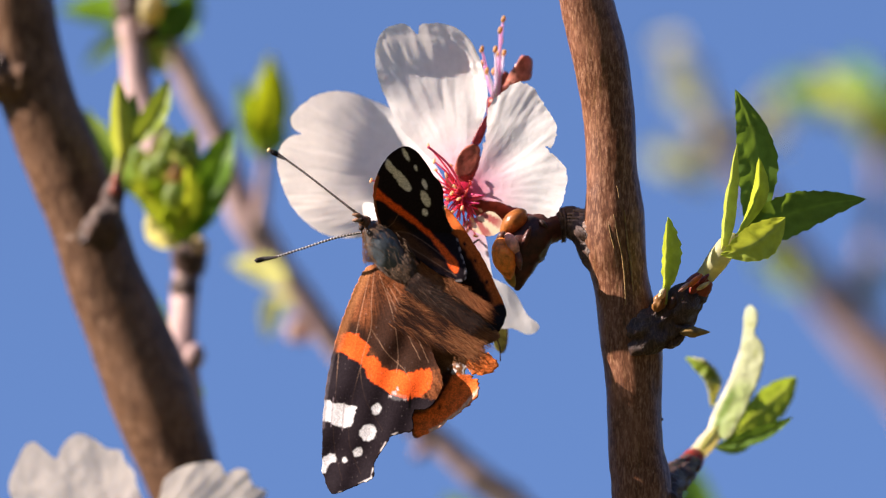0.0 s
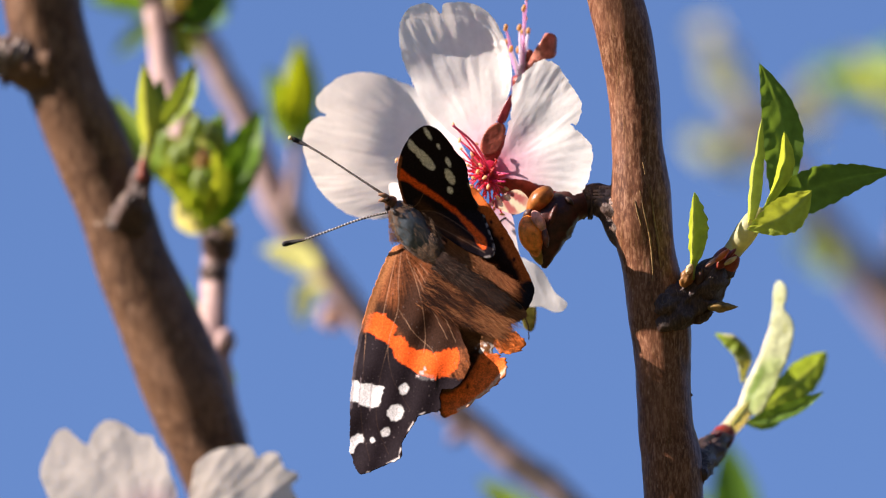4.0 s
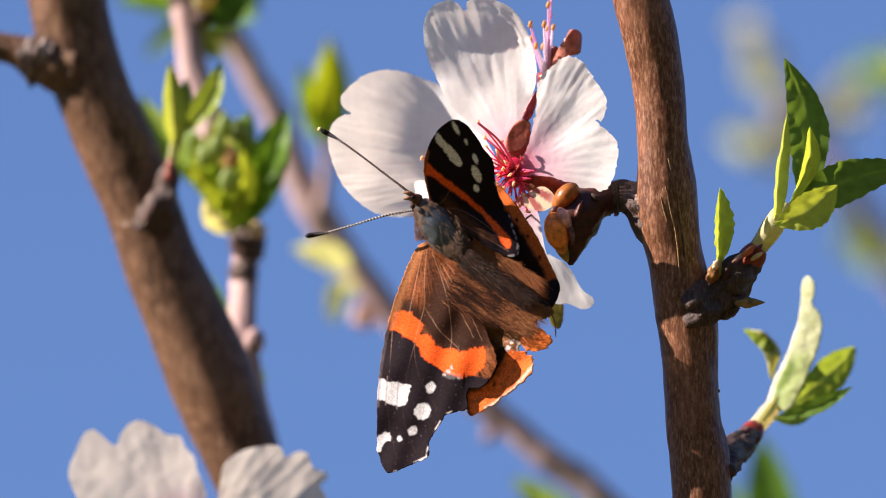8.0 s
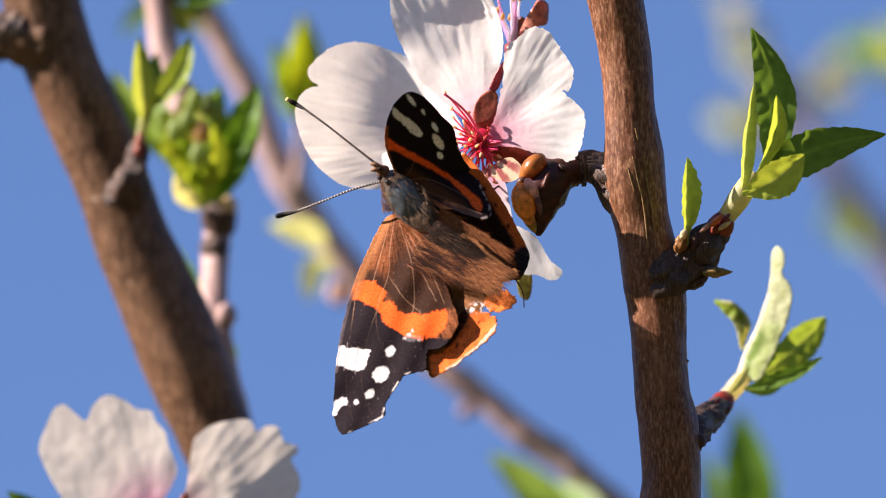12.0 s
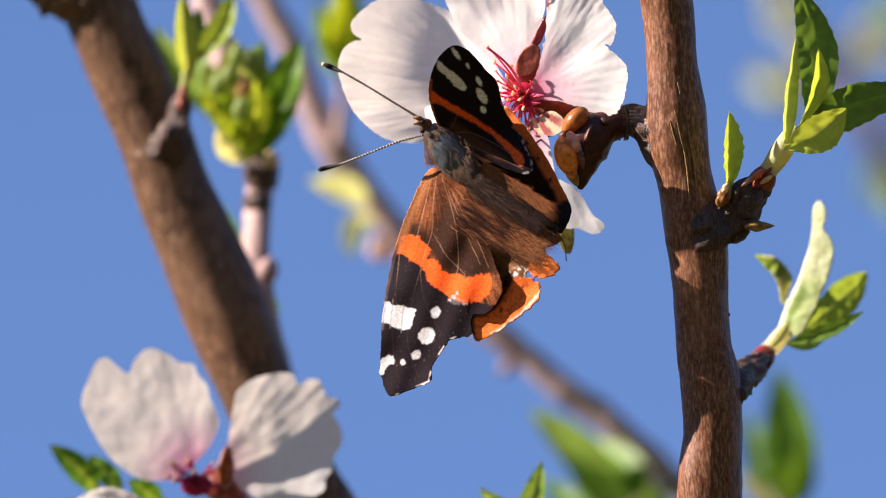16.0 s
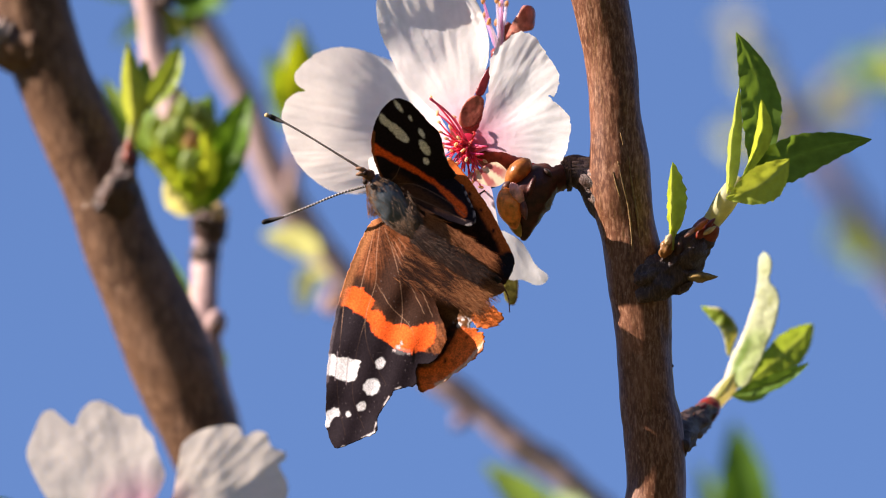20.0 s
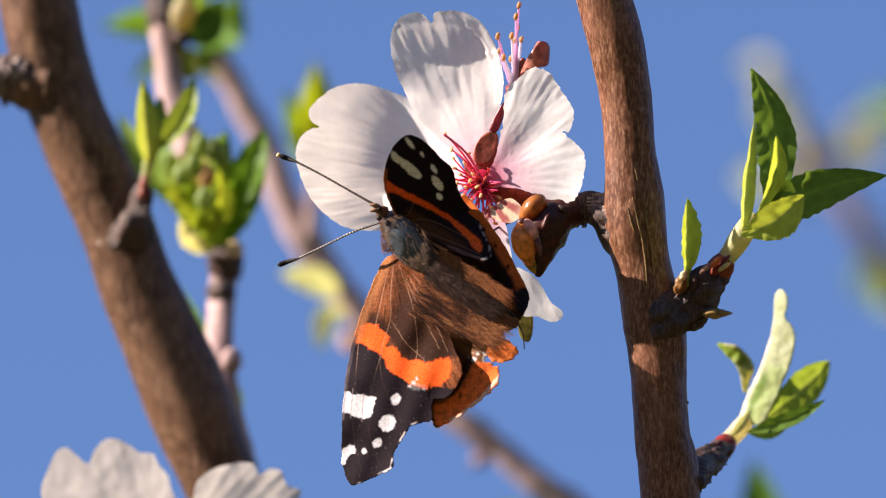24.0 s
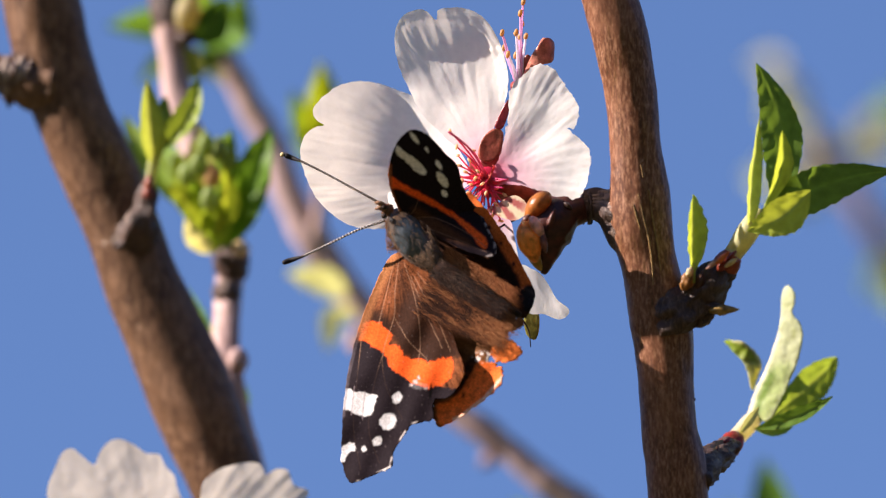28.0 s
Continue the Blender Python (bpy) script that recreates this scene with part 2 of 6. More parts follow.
def area(c, p, poly, colour, soft, amount=1.0):
    return mixc(c, colour, amount * (1 - step01(sdf(p, smooth_line(poly, 4, True)), -soft, soft)))


def veins(c, p, lines, colour, width, amount):
    for ln in lines:
        c = mixc(c, colour, amount * (1 - step01(line_dist(p, smooth_line(ln, 5, False)), width * 0.4, width)))
    return c


# ---- materials ----
def nodes_of(name):
    mat = bpy.data.materials.new(name)
    mat.use_nodes = True
    nt = mat.node_tree
    return mat, nt, nt.nodes["Principled BSDF"], nt.nodes["Material Output"]


def add(nt, kind, **values):
    n = nt.nodes.new(kind)
    for k, v in values.items():
        n.inputs[k].default_value = v
    return n


def ramp(nt, src, stops):
    r = nt.nodes.new("ShaderNodeValToRGB")
    el = r.color_ramp.elements
    while len(el) < len(stops):
        el.new(0.5)
    for e, (p, c) in zip(el, stops):
        e.position, e.color = p, (*c, 1)
    nt.links.new(src, r.inputs["Fac"])
    return r


def mix_rgb(nt, kind, fac, a, b):
    m = nt.nodes.new("ShaderNodeMix")
    m.data_type, m.blend_type = "RGBA", kind
    for sock, src in ((m.inputs[0], fac), (m.inputs[6], a), (m.inputs[7], b)):
        if isinstance(src, (int, float)):
            sock.default_value = src
        elif isinstance(src, tuple):
            sock.default_value = (*src, 1)
        else:
            nt.links.new(src, sock)
    return m.outputs[2]


def bark_material(name, dark, mid, light, scale=1.0, grey=(0.30, 0.25, 0.22), relief=0.00008, seam=(0.36, 0.27, 0.10), rough=0.62, gloss=0.2, split=0.5):
    mat, nt, bsdf, out = nodes_of(name)
    co = nt.nodes.new("ShaderNodeTexCoord")
    mp = add(nt, "ShaderNodeMapping", Scale=(3000 * scale, 3000 * scale, 800 * scale))
    nt.links.new(co.outputs["Object"], mp.inputs["Vector"])
    fibre = add(nt, "ShaderNodeTexNoise", Scale=1.0, Detail=7.0, Roughness=0.65)
    nt.links.new(mp.outputs["Vector"], fibre.inputs["Vector"])
    big = add(nt, "ShaderNodeTexNoise", Scale=190.0 * scale, Detail=5.0, Roughness=0.6)
    nt.links.new(co.outputs["Object"], big.inputs["Vector"])
    speck = add(nt, "ShaderNodeTexVoronoi", Scale=1500.0 * scale)
    nt.links.new(co.outputs["Object"], speck.inputs["Vector"])
    base = ramp(nt, fibre.outputs["Fac"], [(0.26, dark), (0.48, mid), (0.80, light)])
    patch = ramp(nt, big.outputs["Fac"], [(0.48, (0, 0, 0)), (0.66, (1, 1, 1))])
    half = nt.nodes.new("ShaderNodeMath")
    half.operation = "MULTIPLY"
    half.inputs[1].default_value = 0.45
    nt.links.new(patch.outputs["Color"], half.inputs[0])
    c1 = mix_rgb(nt, "MIX", half.outputs[0], base.outputs["Color"], grey)
    dots = ramp(nt, speck.outputs["Distance"], [(0.10, (1, 1, 1)), (0.22, (0, 0, 0))])
    half2 = nt.nodes.new("ShaderNodeMath")
    half2.operation = "MULTIPLY"
    half2.inputs[1].default_value = 0.12
    nt.links.new(dots.outputs["Color"], half2.inputs[0])
    mp2 = add(nt, "ShaderNodeMapping", Scale=(2600 * scale, 2600 * scale, 1300 * scale))
    nt.links.new(co.outputs["Object"], mp2.inputs["Vector"])
    dash = add(nt, "ShaderNodeTexNoise", Scale=1.0, Detail=3.0, Roughness=0.6)
    nt.links.new(mp2.outputs["Vector"], dash.inputs["Vector"])
    dashes = ramp(nt, dash.outputs["Fac"], [(0.63, (0, 0, 0)), (0.76, (0.36, 0.36, 0.36))])
    c1 = mix_rgb(nt, "MIX", dashes.outputs["Color"], c1, tuple(min(1.0, 0.10 + x * 1.45) for x in light))
    mp3 = add(nt, "ShaderNodeMapping", Scale=(330 * scale, 330 * scale, 20 * scale))
    nt.links.new(co.outputs["Object"], mp3.inputs["Vector"])
    crack = add(nt, "ShaderNodeTexNoise", Scale=1.0, Detail=4.0, Roughness=0.55)
    nt.links.new(mp3.outputs["Vector"], crack.inputs["Vector"])
    cracks = ramp(nt, crack.outputs["Fac"], [(0.488, (0, 0, 0)), (0.5, (split, split, split)), (0.512, (0, 0, 0))])
    c1 = mix_rgb(nt, "MIX", cracks.outputs["Color"], c1, seam)
    c2 = mix_rgb(nt, "MIX", half2.outputs[0], c1, tuple(min(1.0, x * 1.5) for x in light))
    nt.links.new(c2, bsdf.inputs["Base Color"])
    bsdf.inputs["Roughness"].default_value = rough
    bsdf.inputs["Specular IOR Level"].default_value = gloss
    hs = nt.nodes.new("ShaderNodeMath")
    hs.operation = "ADD"
    nt.links.new(fibre.outputs["Fac"], hs.inputs[0])
    nt.links.new(half2.outputs[0], hs.inputs[1])
    bump = add(nt, "ShaderNodeBump", Strength=0.9, Distance=relief)
    nt.links.new(hs.outputs[0], bump.inputs["Height"])
    nt.links.new(bump.outputs["Normal"], bsdf.inputs["Normal"])
    return mat


def tint_material(name, through_share, rough, fine, fine_amount, bump_size=0.0, gloss=0.4, through_gain=(1, 1, 1)):
    """A thin sheet coloured by its tint, that lets part of the light through."""
    mat, nt, bsdf, out = nodes_of(name)
    at = nt.nodes.new("ShaderNodeAttribute")
    at.attribute_name = "tint"
    co = nt.nodes.new("ShaderNodeTexCoord")
    no = add(nt, "ShaderNodeTexNoise", Scale=fine, Detail=4.0, Roughness=0.6)
    nt.links.new(co.outputs["Object"], no.inputs["Vector"])
    lo, hi = 1 - fine_amount, 1 + fine_amount
    var = ramp(nt, no.outputs["Fac"], [(0.3, (lo, lo, lo)), (0.7, (hi, hi, hi))])
    col = mix_rgb(nt, "MULTIPLY", 1.0, at.outputs["Color"], var.outputs["Color"])
    nt.links.new(col, bsdf.inputs["Base Color"])
    bsdf.inputs["Roughness"].default_value = rough
    bsdf.inputs["Specular IOR Level"].default_value = gloss
    if bump_size:
        bump = add(nt, "ShaderNodeBump", Strength=0.5, Distance=bump_size)
        nt.links.new(no.outputs["Fac"], bump.inputs["Height"])
        nt.links.new(bump.outputs["Normal"], bsdf.inputs["Normal"])
    if through_share:
        tr = nt.nodes.new("ShaderNodeBsdfTranslucent")
        nt.links.new(mix_rgb(nt, "MULTIPLY", 1.0, col, through_gain), tr.inputs["Color"])
        mx = nt.nodes.new("ShaderNodeMixShader")
        mx.inputs[0].default_value = through_share
        nt.links.new(bsdf.outputs[0], mx.inputs[1])
        nt.links.new(tr.outputs[0], mx.inputs[2])
        nt.links.new(mx.outputs[0], out.inputs["Surface"])
    return mat


def plain_material(name, colour, rough=0.6, spread=0.25, size=400.0, bump=0.0002, gloss=0.4):
    mat, nt, bsdf, out = nodes_of(name)
    co = nt.nodes.new("ShaderNodeTexCoord")
    no = add(nt, "ShaderNodeTexNoise", Scale=size, Detail=5.0, Roughness=0.6)
    nt.links.new(co.outputs["Object"], no.inputs["Vector"])
    r = ramp(nt, no.outputs["Fac"], [(0.3, tuple(c * (1 - spread) for c in colour)), (0.7, tuple(min(1, c * (1 + spread)) for c in colour))])
    nt.links.new(r.outputs["Color"], bsdf.inputs["Base Color"])
    bsdf.inputs["Roughness"].default_value = rough
    bsdf.inputs["Specular IOR Level"].default_value = gloss
    b = add(nt, "ShaderNodeBump", Strength=0.5, Distance=bump)
    nt.links.new(no.outputs["Fac"], b.inputs["Height"])
    nt.links.new(b.outputs["Normal"], bsdf.inputs["Normal"])
    return mat


BARK = bark_material("young_bark", (0.026, 0.010, 0.0045), (0.108, 0.037, 0.015), (0.40, 0.22, 0.13), 1.0, (0.24, 0.105, 0.058), 0.00005, (0.26, 0.17, 0.04), 0.45, 0.3, 0.12)
BARK_OLD = bark_material("limb_bark", (0.012, 0.005, 0.0022), (0.075, 0.036, 0.018), (0.29, 0.175, 0.105), 0.5, (0.18, 0.098, 0.055), 0.00012, (0.17, 0.08, 0.03), 0.52, 0.25, 0.3)
BARK_PINK = bark_material("twig_bark", (0.17, 0.10, 0.09), (0.36, 0.24, 0.225), (0.52, 0.38, 0.36), 0.7, (0.36, 0.27, 0.25))
BARK_FAR = bark_material("far_bark", (0.17, 0.115, 0.115), (0.36, 0.255, 0.25), (0.50, 0.39, 0.38), 0.7, (0.40, 0.30, 0.29))
KNOT = bark_material("spur_bark", (0.009, 0.004, 0.003), (0.040, 0.018, 0.012), (0.14, 0.078, 0.056), 1.3, (0.10, 0.056, 0.043), 0.00030, (0.2, 0.14, 0.1), 0.5, 0.4)
SCALE = tint_material("bud_scale", 0.22, 0.36, 900.0, 0.55, 0.00025, 0.3, (1.5, 0.9, 0.7))
LEAF = tint_material("leaf", 0.5, 0.42, 700.0, 0.14, 0.00006, 0.22, (1.2, 1.12, 0.65))
PETAL = tint_material("petal", 0.5, 0.6, 900.0, 0.04, 0.00016, 0.25, (1.10, 1.03, 0.95))
WING = tint_material("wing_scales", 0.04, 0.7, 4200.0, 0.35, 0.00002, 0.03)
FUR = tint_material("fur", 0.0, 0.65, 2500.0, 0.2, 0.0, 0.15)
STAMEN = tint_material("filament", 0.55, 0.45, 900.0, 0.1, 0.0, 0.4)
GLOSS = tint_material("thorax_skin", 0.0, 0.42, 2600.0, 0.35, 0.00006, 0.4)
FLAKE = plain_material("wrinkled_bark", (0.19, 0.125, 0.10), 0.75, 0.7, 1400.0, 0.0005)
SEAM = plain_material("split_bark", (0.19, 0.11, 0.035), 0.7, 0.5, 1500.0, 0.0002)
CUT = plain_material("cut_wood", (0.62, 0.42, 0.20), 0.7)
# dark green of the added ring that keeps out low sky light
RING_DARK = plain_material("horizon_ring_dark", (0.035, 0.045, 0.018), 0.95, 0.6, 0.6, 0.2, 0.1)
EARTH = plain_material("orchard_ground", (0.075, 0.070, 0.032), 0.95, 0.5, 1.3, 0.03, 0.1)

# ---- ground ----
def ground():
    n, size = 24, 300.0
    bm = bmesh.new()
    bmesh.ops.create_grid(bm, x_segments=n, y_segments=n, size=size)
    for v in bm.verts:
        v.co.z = 0.25 * noise.noise(v.co * 0.02) if v.co.length > 20 else 0.0
    me = bpy.data.meshes.new("ground")
    bm.to_mesh(me)
    bm.free()
    me.materials.append(EARTH)
    tagged(new("ground", me), "rough green and brown orchard ground", "ground", kind="structure")


def horizon_ring():
    """An unseen low ring, added all round the orchard to block light from the horizon."""
    n = 96
    verts, faces = [], []
    for r, h in ((46, -0.5), (52, 8), (60, 14), (70, 18), (90, 16), (130, -0.5)):
        for i in range(n):
            u = 2 * math.pi * i / n
            k = 1 + 0.18 * noise.noise(Vector((math.cos(u) * 4, math.sin(u) * 4, r * 0.05)))
            verts.append((r * math.cos(u), r * math.sin(u), h * k if h > 0 else h))
    for j in range(5):
        for i in range(n):
            k = (i + 1) % n
            faces.append((j * n + i, j * n + k, (j + 1) * n + k, (j + 1) * n + i))
    me = bpy.data.meshes.new("backdrop")
    me.from_pydata(verts, [], faces)
    me.materials.append(RING_DARK)
    tagged(new("backdrop", me), "unseen dark green ring added round the orchard to block low sky light", "hill", kind="structure")


ground()
horizon_ring()
INV = FR.inverted()


def from_world(x, y, z, r):
    return (*(INV @ Vector((x, y, z))), r)


FORK = (0.10, 0.30, 1.25)


def down_to_fork(last, r_end):
    """Rows that lead a limb from the plan down to the tree's fork."""
    p = FR @ Vector(last[:3])
    f = Vector(FORK)
    rows = []
    for s in (0.012, 0.03, 0.06, 0.11, 0.19, 0.32, 0.52, 0.76, 1.0):
        q = p.lerp(f, s)
        q.z -= 0.10 * math.sin(math.pi * s) * s
        rows.append(from_world(*q, last[3] + (r_end - last[3]) * s))
    return rows


def trunk():
    t = thing("almond_tree", INV @ Vector((0.14, 0.36, 0)), "grey-brown almond tree trunk standing on the ground", "tree")
    rows = [from_world(0.14, 0.36, -0.05, 0.085), from_world(0.14, 0.36, 0.1, 0.066), from_world(0.11, 0.33, 0.6, 0.05),
            from_world(0.10, 0.30, 1.1, 0.045), from_world(*FORK, 0.036)]
    part("stem", tube(rows, 24, 8, 0.10), BARK_OLD, t)


trunk()


# ---- the near branch ----
def near_branch():
    rows = plan_rows([(980, -240, -4.5, 40), (1008, -110, -4.5, 44), (1037, 0, -4.5, 46), (1061, 100, -4.5, 48), (1078, 200, -4.5, 45), (1083, 300, -4.5, 46),
                      (1087, 370, -4.5, 52), (1088, 430, -4.5, 53), (1098, 500, -4.5, 49), (1112, 570, -4.5, 53), (1119, 620, -4.5, 54), (1122, 700, -4.5, 49),
                      (1127, 800, -4.5, 50), (1136, 860, -4.5, 53), (1137, 950, -4.5, 53), (1130, 1030, -4.5, 57), (1128, 1120, -4.5, 58)])
    t = thing("almond_branch", L(1128, 1120, -5), "upright brown almond branch with ridged bark and two spurs", "branch")
    part("limb", tube(rows + down_to_fork(rows[-1], 0.016), 52, 16, 0.065, 11.0, 3.0), BARK, t)
    # pale seams where the bark has split
    rows_ab = np.array([(1083, 300, 46), (1087, 370, 52), (1088, 430, 53), (1098, 500, 49), (1112, 570, 53), (1119, 620, 54), (1122, 700, 49), (1127, 800, 50)])
    for line in ([(1077, 398), (1082, 420), (1088, 443)], [(1086, 380), (1095, 426), (1102, 460), (1106, 500), (1107, 540)], [(1105, 372), (1110, 426), (1116, 470), (1121, 516)],
                 [(1092, 330), (1096, 352)]):
        seam = []
        for a, b in line:
            ca, r = np.interp(b, rows_ab[:, 1], rows_ab[:, 0]), np.interp(b, rows_ab[:, 1], rows_ab[:, 2])
            seam.append((a, b, -4.5 - 0.0752 * 1.0 * math.sqrt(max(r * r - (a - ca) ** 2, 1)), 1.7))
        part("bark_seam", tube(plan_rows([(*seam[0][:3], 0.8)] + seam[1:-1] + [(*seam[-1][:3], 0.8)]), 8, 8, 0.3, 5, line[0][0]), SEAM, t, "yellow split in the bark")
    # the spur that bears the blossom
    part("spur", tube(plan_rows([(1100, 440, -4.5, 46), (1066, 424, -4.2, 45), (1036, 405, -3.2, 31), (1018, 399, -2.2, 26), (1000, 396, -2, 25), (975, 400, -2, 25),
                                 (950, 402, -2, 26)]), 36, 12, 0.30, 14.0, 8.0, 0.5), KNOT, t, "knobbly dark spur")
    for i, a in enumerate((1038, 1026, 1012, 998, 985, 972)):
        rr = 27 + 3 * math.sin(i * 2.3)
        ring = [(*(L(a + 3 * math.sin(u * 1.7), 399 + rr * math.cos(u), -2 + 0.075 * rr * math.sin(u))), 2.6 * UNIT) for u in np.linspace(0, 2 * math.pi, 15)]
        part("bark_ring", tube(ring, 6, 3, 0.4, 4, i), KNOT, t)
    # the spurs that bear the leaf shoots
    part("spur", tube(plan_rows([(1116, 600, -5.6, 36), (1142, 588, -6.2, 40), (1170, 570, -6.2, 36), (1194, 550, -6.0, 32), (1216, 528, -5.5, 28),
                                 (1236, 508, -5, 20)]), 36, 12, 0.34, 12.0, 21.0, 0.45), KNOT, t, "knobbly dark spur")
    part("spur", tube(plan_rows([(1160, 880, -5, 34), (1184, 858, 3, 27), (1204, 839, 10, 21), (1221, 821, 16, 17)]),
                      30, 12, 0.38, 12.0, 33.0, 0.45), KNOT, t, "knobbly dark spur")
    # wrinkled grey bark where the spurs leave the branch
    # the collar gets the dark spur bark, its shade put into the colour
    part("collar", tube(plan_rows([(1104, 600, -5.0, 14), (1114, 596, -5.4, 28), (1126, 592, -5.8, 36), (1140, 587, -6.1, 40), (1150, 581, -6.2, 37), (1160, 575, -6.2, 30)]),
                        40, 14, 0.34, 16.0, 5.0, 0.5), KNOT, t, "wrinkled wine-dark bark collar, coloured darker for shade")
    for i in range(9):
        v = (i - 4) / 4
        part("bark_ridge", tube(plan_rows([(1064 - 6 * abs(v), 410 + v * 32, -7.0 + 1.5 * v * v, 3), (1044, 405 + v * 30 + 2 * math.sin(i * 2.9), -6.2 + 1.6 * v * v, 5.5), (1022, 399 + v * 25, -4.6 + 1.6 * v * v, 4.5),
                                           (1004, 397 + v * 23, -4.0 + 1.4 * v * v, 2.5)]), 9, 8, 0.25, 6, i * 2.1), FLAKE, t)
    # scales and points on the spurs
    amber, wine, dark = (0.42, 0.15, 0.03), (0.20, 0.035, 0.02), (0.07, 0.03, 0.02)
    for a, b, w, da, db, ln, wd, c in ((1230, 508, -7.5, 10, -12, 17, 15, wine), (1244, 506, -6.5, 8, -12, 17, 13, amber), (1190, 534, -7.5, 4, -16, 20, 18, dark),
                                       (1212, 545, -7, 12, -8, 20, 16, dark), (1176, 562, -7, 10, -12, 20, 18, dark), (1200, 516, -6.5, 6, -14, 16, 13, dark),
                                       (1216, 588, -7, 20, 0, 30, 10, (0.20, 0.15, 0.04)), (1194, 594, -6.5, 20, 4, 20, 10, dark), (1168, 536, -7.5, 2, -16, 14, 10, (0.32, 0.14, 0.04)), (1215, 818, 13, 10, -12, 16, 13, wine),
                                       (1228, 826, 15, 10, -8, 14, 11, wine), (1200, 838, 7, 4, -14, 16, 13, dark), (1216, 850, 14, 14, -2, 16, 10, dark)):
        d = L(a + da, b + db, w) - L(a, b, w)
        part("bud_scale", blob(L(a, b, w), d, ln * UNIT, wd * UNIT, 12, 8, 0.55, 0.55, c, 0.2, a), SCALE, t)
    for a, b, w, da, db, ln, wd, pt, c, label in ((1206, 546, -6.4, 12, -12, 42, 30, 0.2, (0.040, 0.017, 0.014), "dark wine-brown bud"), (1148, 594, -6.6, 5, 6, 19, 15, 0.0, (0.065, 0.030, 0.026), "round dark bud"),
                                                 (1230, 588, -8.0, 20, 0, 27, 10, 0.75, (0.30, 0.19, 0.06), "pointed yellow-brown bud"), (1206, 582, -7.0, 16, 3, 26, 13, 0.5, (0.05, 0.024, 0.018), "dark bud scale"),
                                                 (1167, 534, -8.2, 5, -12, 20, 13, 0.3, (0.26, 0.12, 0.035), "amber-brown bud"), (1172, 520, -9.2, 6, -12, 10, 7, 0.2, (0.55, 0.46, 0.26), "cream bud tip"),
                                                 (1180, 570, -6.4, 12, -8, 34, 24, 0.2, (0.055, 0.026, 0.020), "dark bud scale"), (1192, 604, -6.6, 12, -6, 22, 12, 0.2, (0.045, 0.022, 0.016), "dark bud scale"),
                                                 (1206, 838, 10, 9, -11, 24, 17, 0.2, (0.06, 0.025, 0.02), "dark bud scale"), (1196, 862, 4, 5, -8, 20, 16, 0.1, (0.045, 0.02, 0.016), "dark bud scale"),
                                                 (1228, 832, 14, 12, -6, 16, 9, 0.4, (0.12, 0.05, 0.03), "brown bud scale")):
        d = L(a + da, b + db, w) - L(a, b, w)
        part("bud", blob(L(a, b, w), d, ln * UNIT, wd * UNIT, 26, 18, 0.9, pt, c, 0.34, a), SCALE if c[0] > 0.066 else KNOT, t, label)
    for b, side, s in ((742, 1, 2), (930, 1, 3), (1003, 1, 6)):
        a = np.interp(b, (0, 300, 500, 700, 1000), (1037, 1083, 1098, 1122, 1131)) + side * 50
        part("lenticel", blob(L(a - 2 * side, b, -5), (side, 0, 0.4), s * 1.3 * UNIT, s * 1.6 * UNIT, 8, 6, 1, 0, None, 0.3, b), KNOT, t)
    return t


near_branch()


# ---- leaf shoots on the near branch ----
GREEN, LIME, PALE = (0.13, 0.225, 0.035), (0.44, 0.54, 0.08), (0.52, 0.60, 0.28)


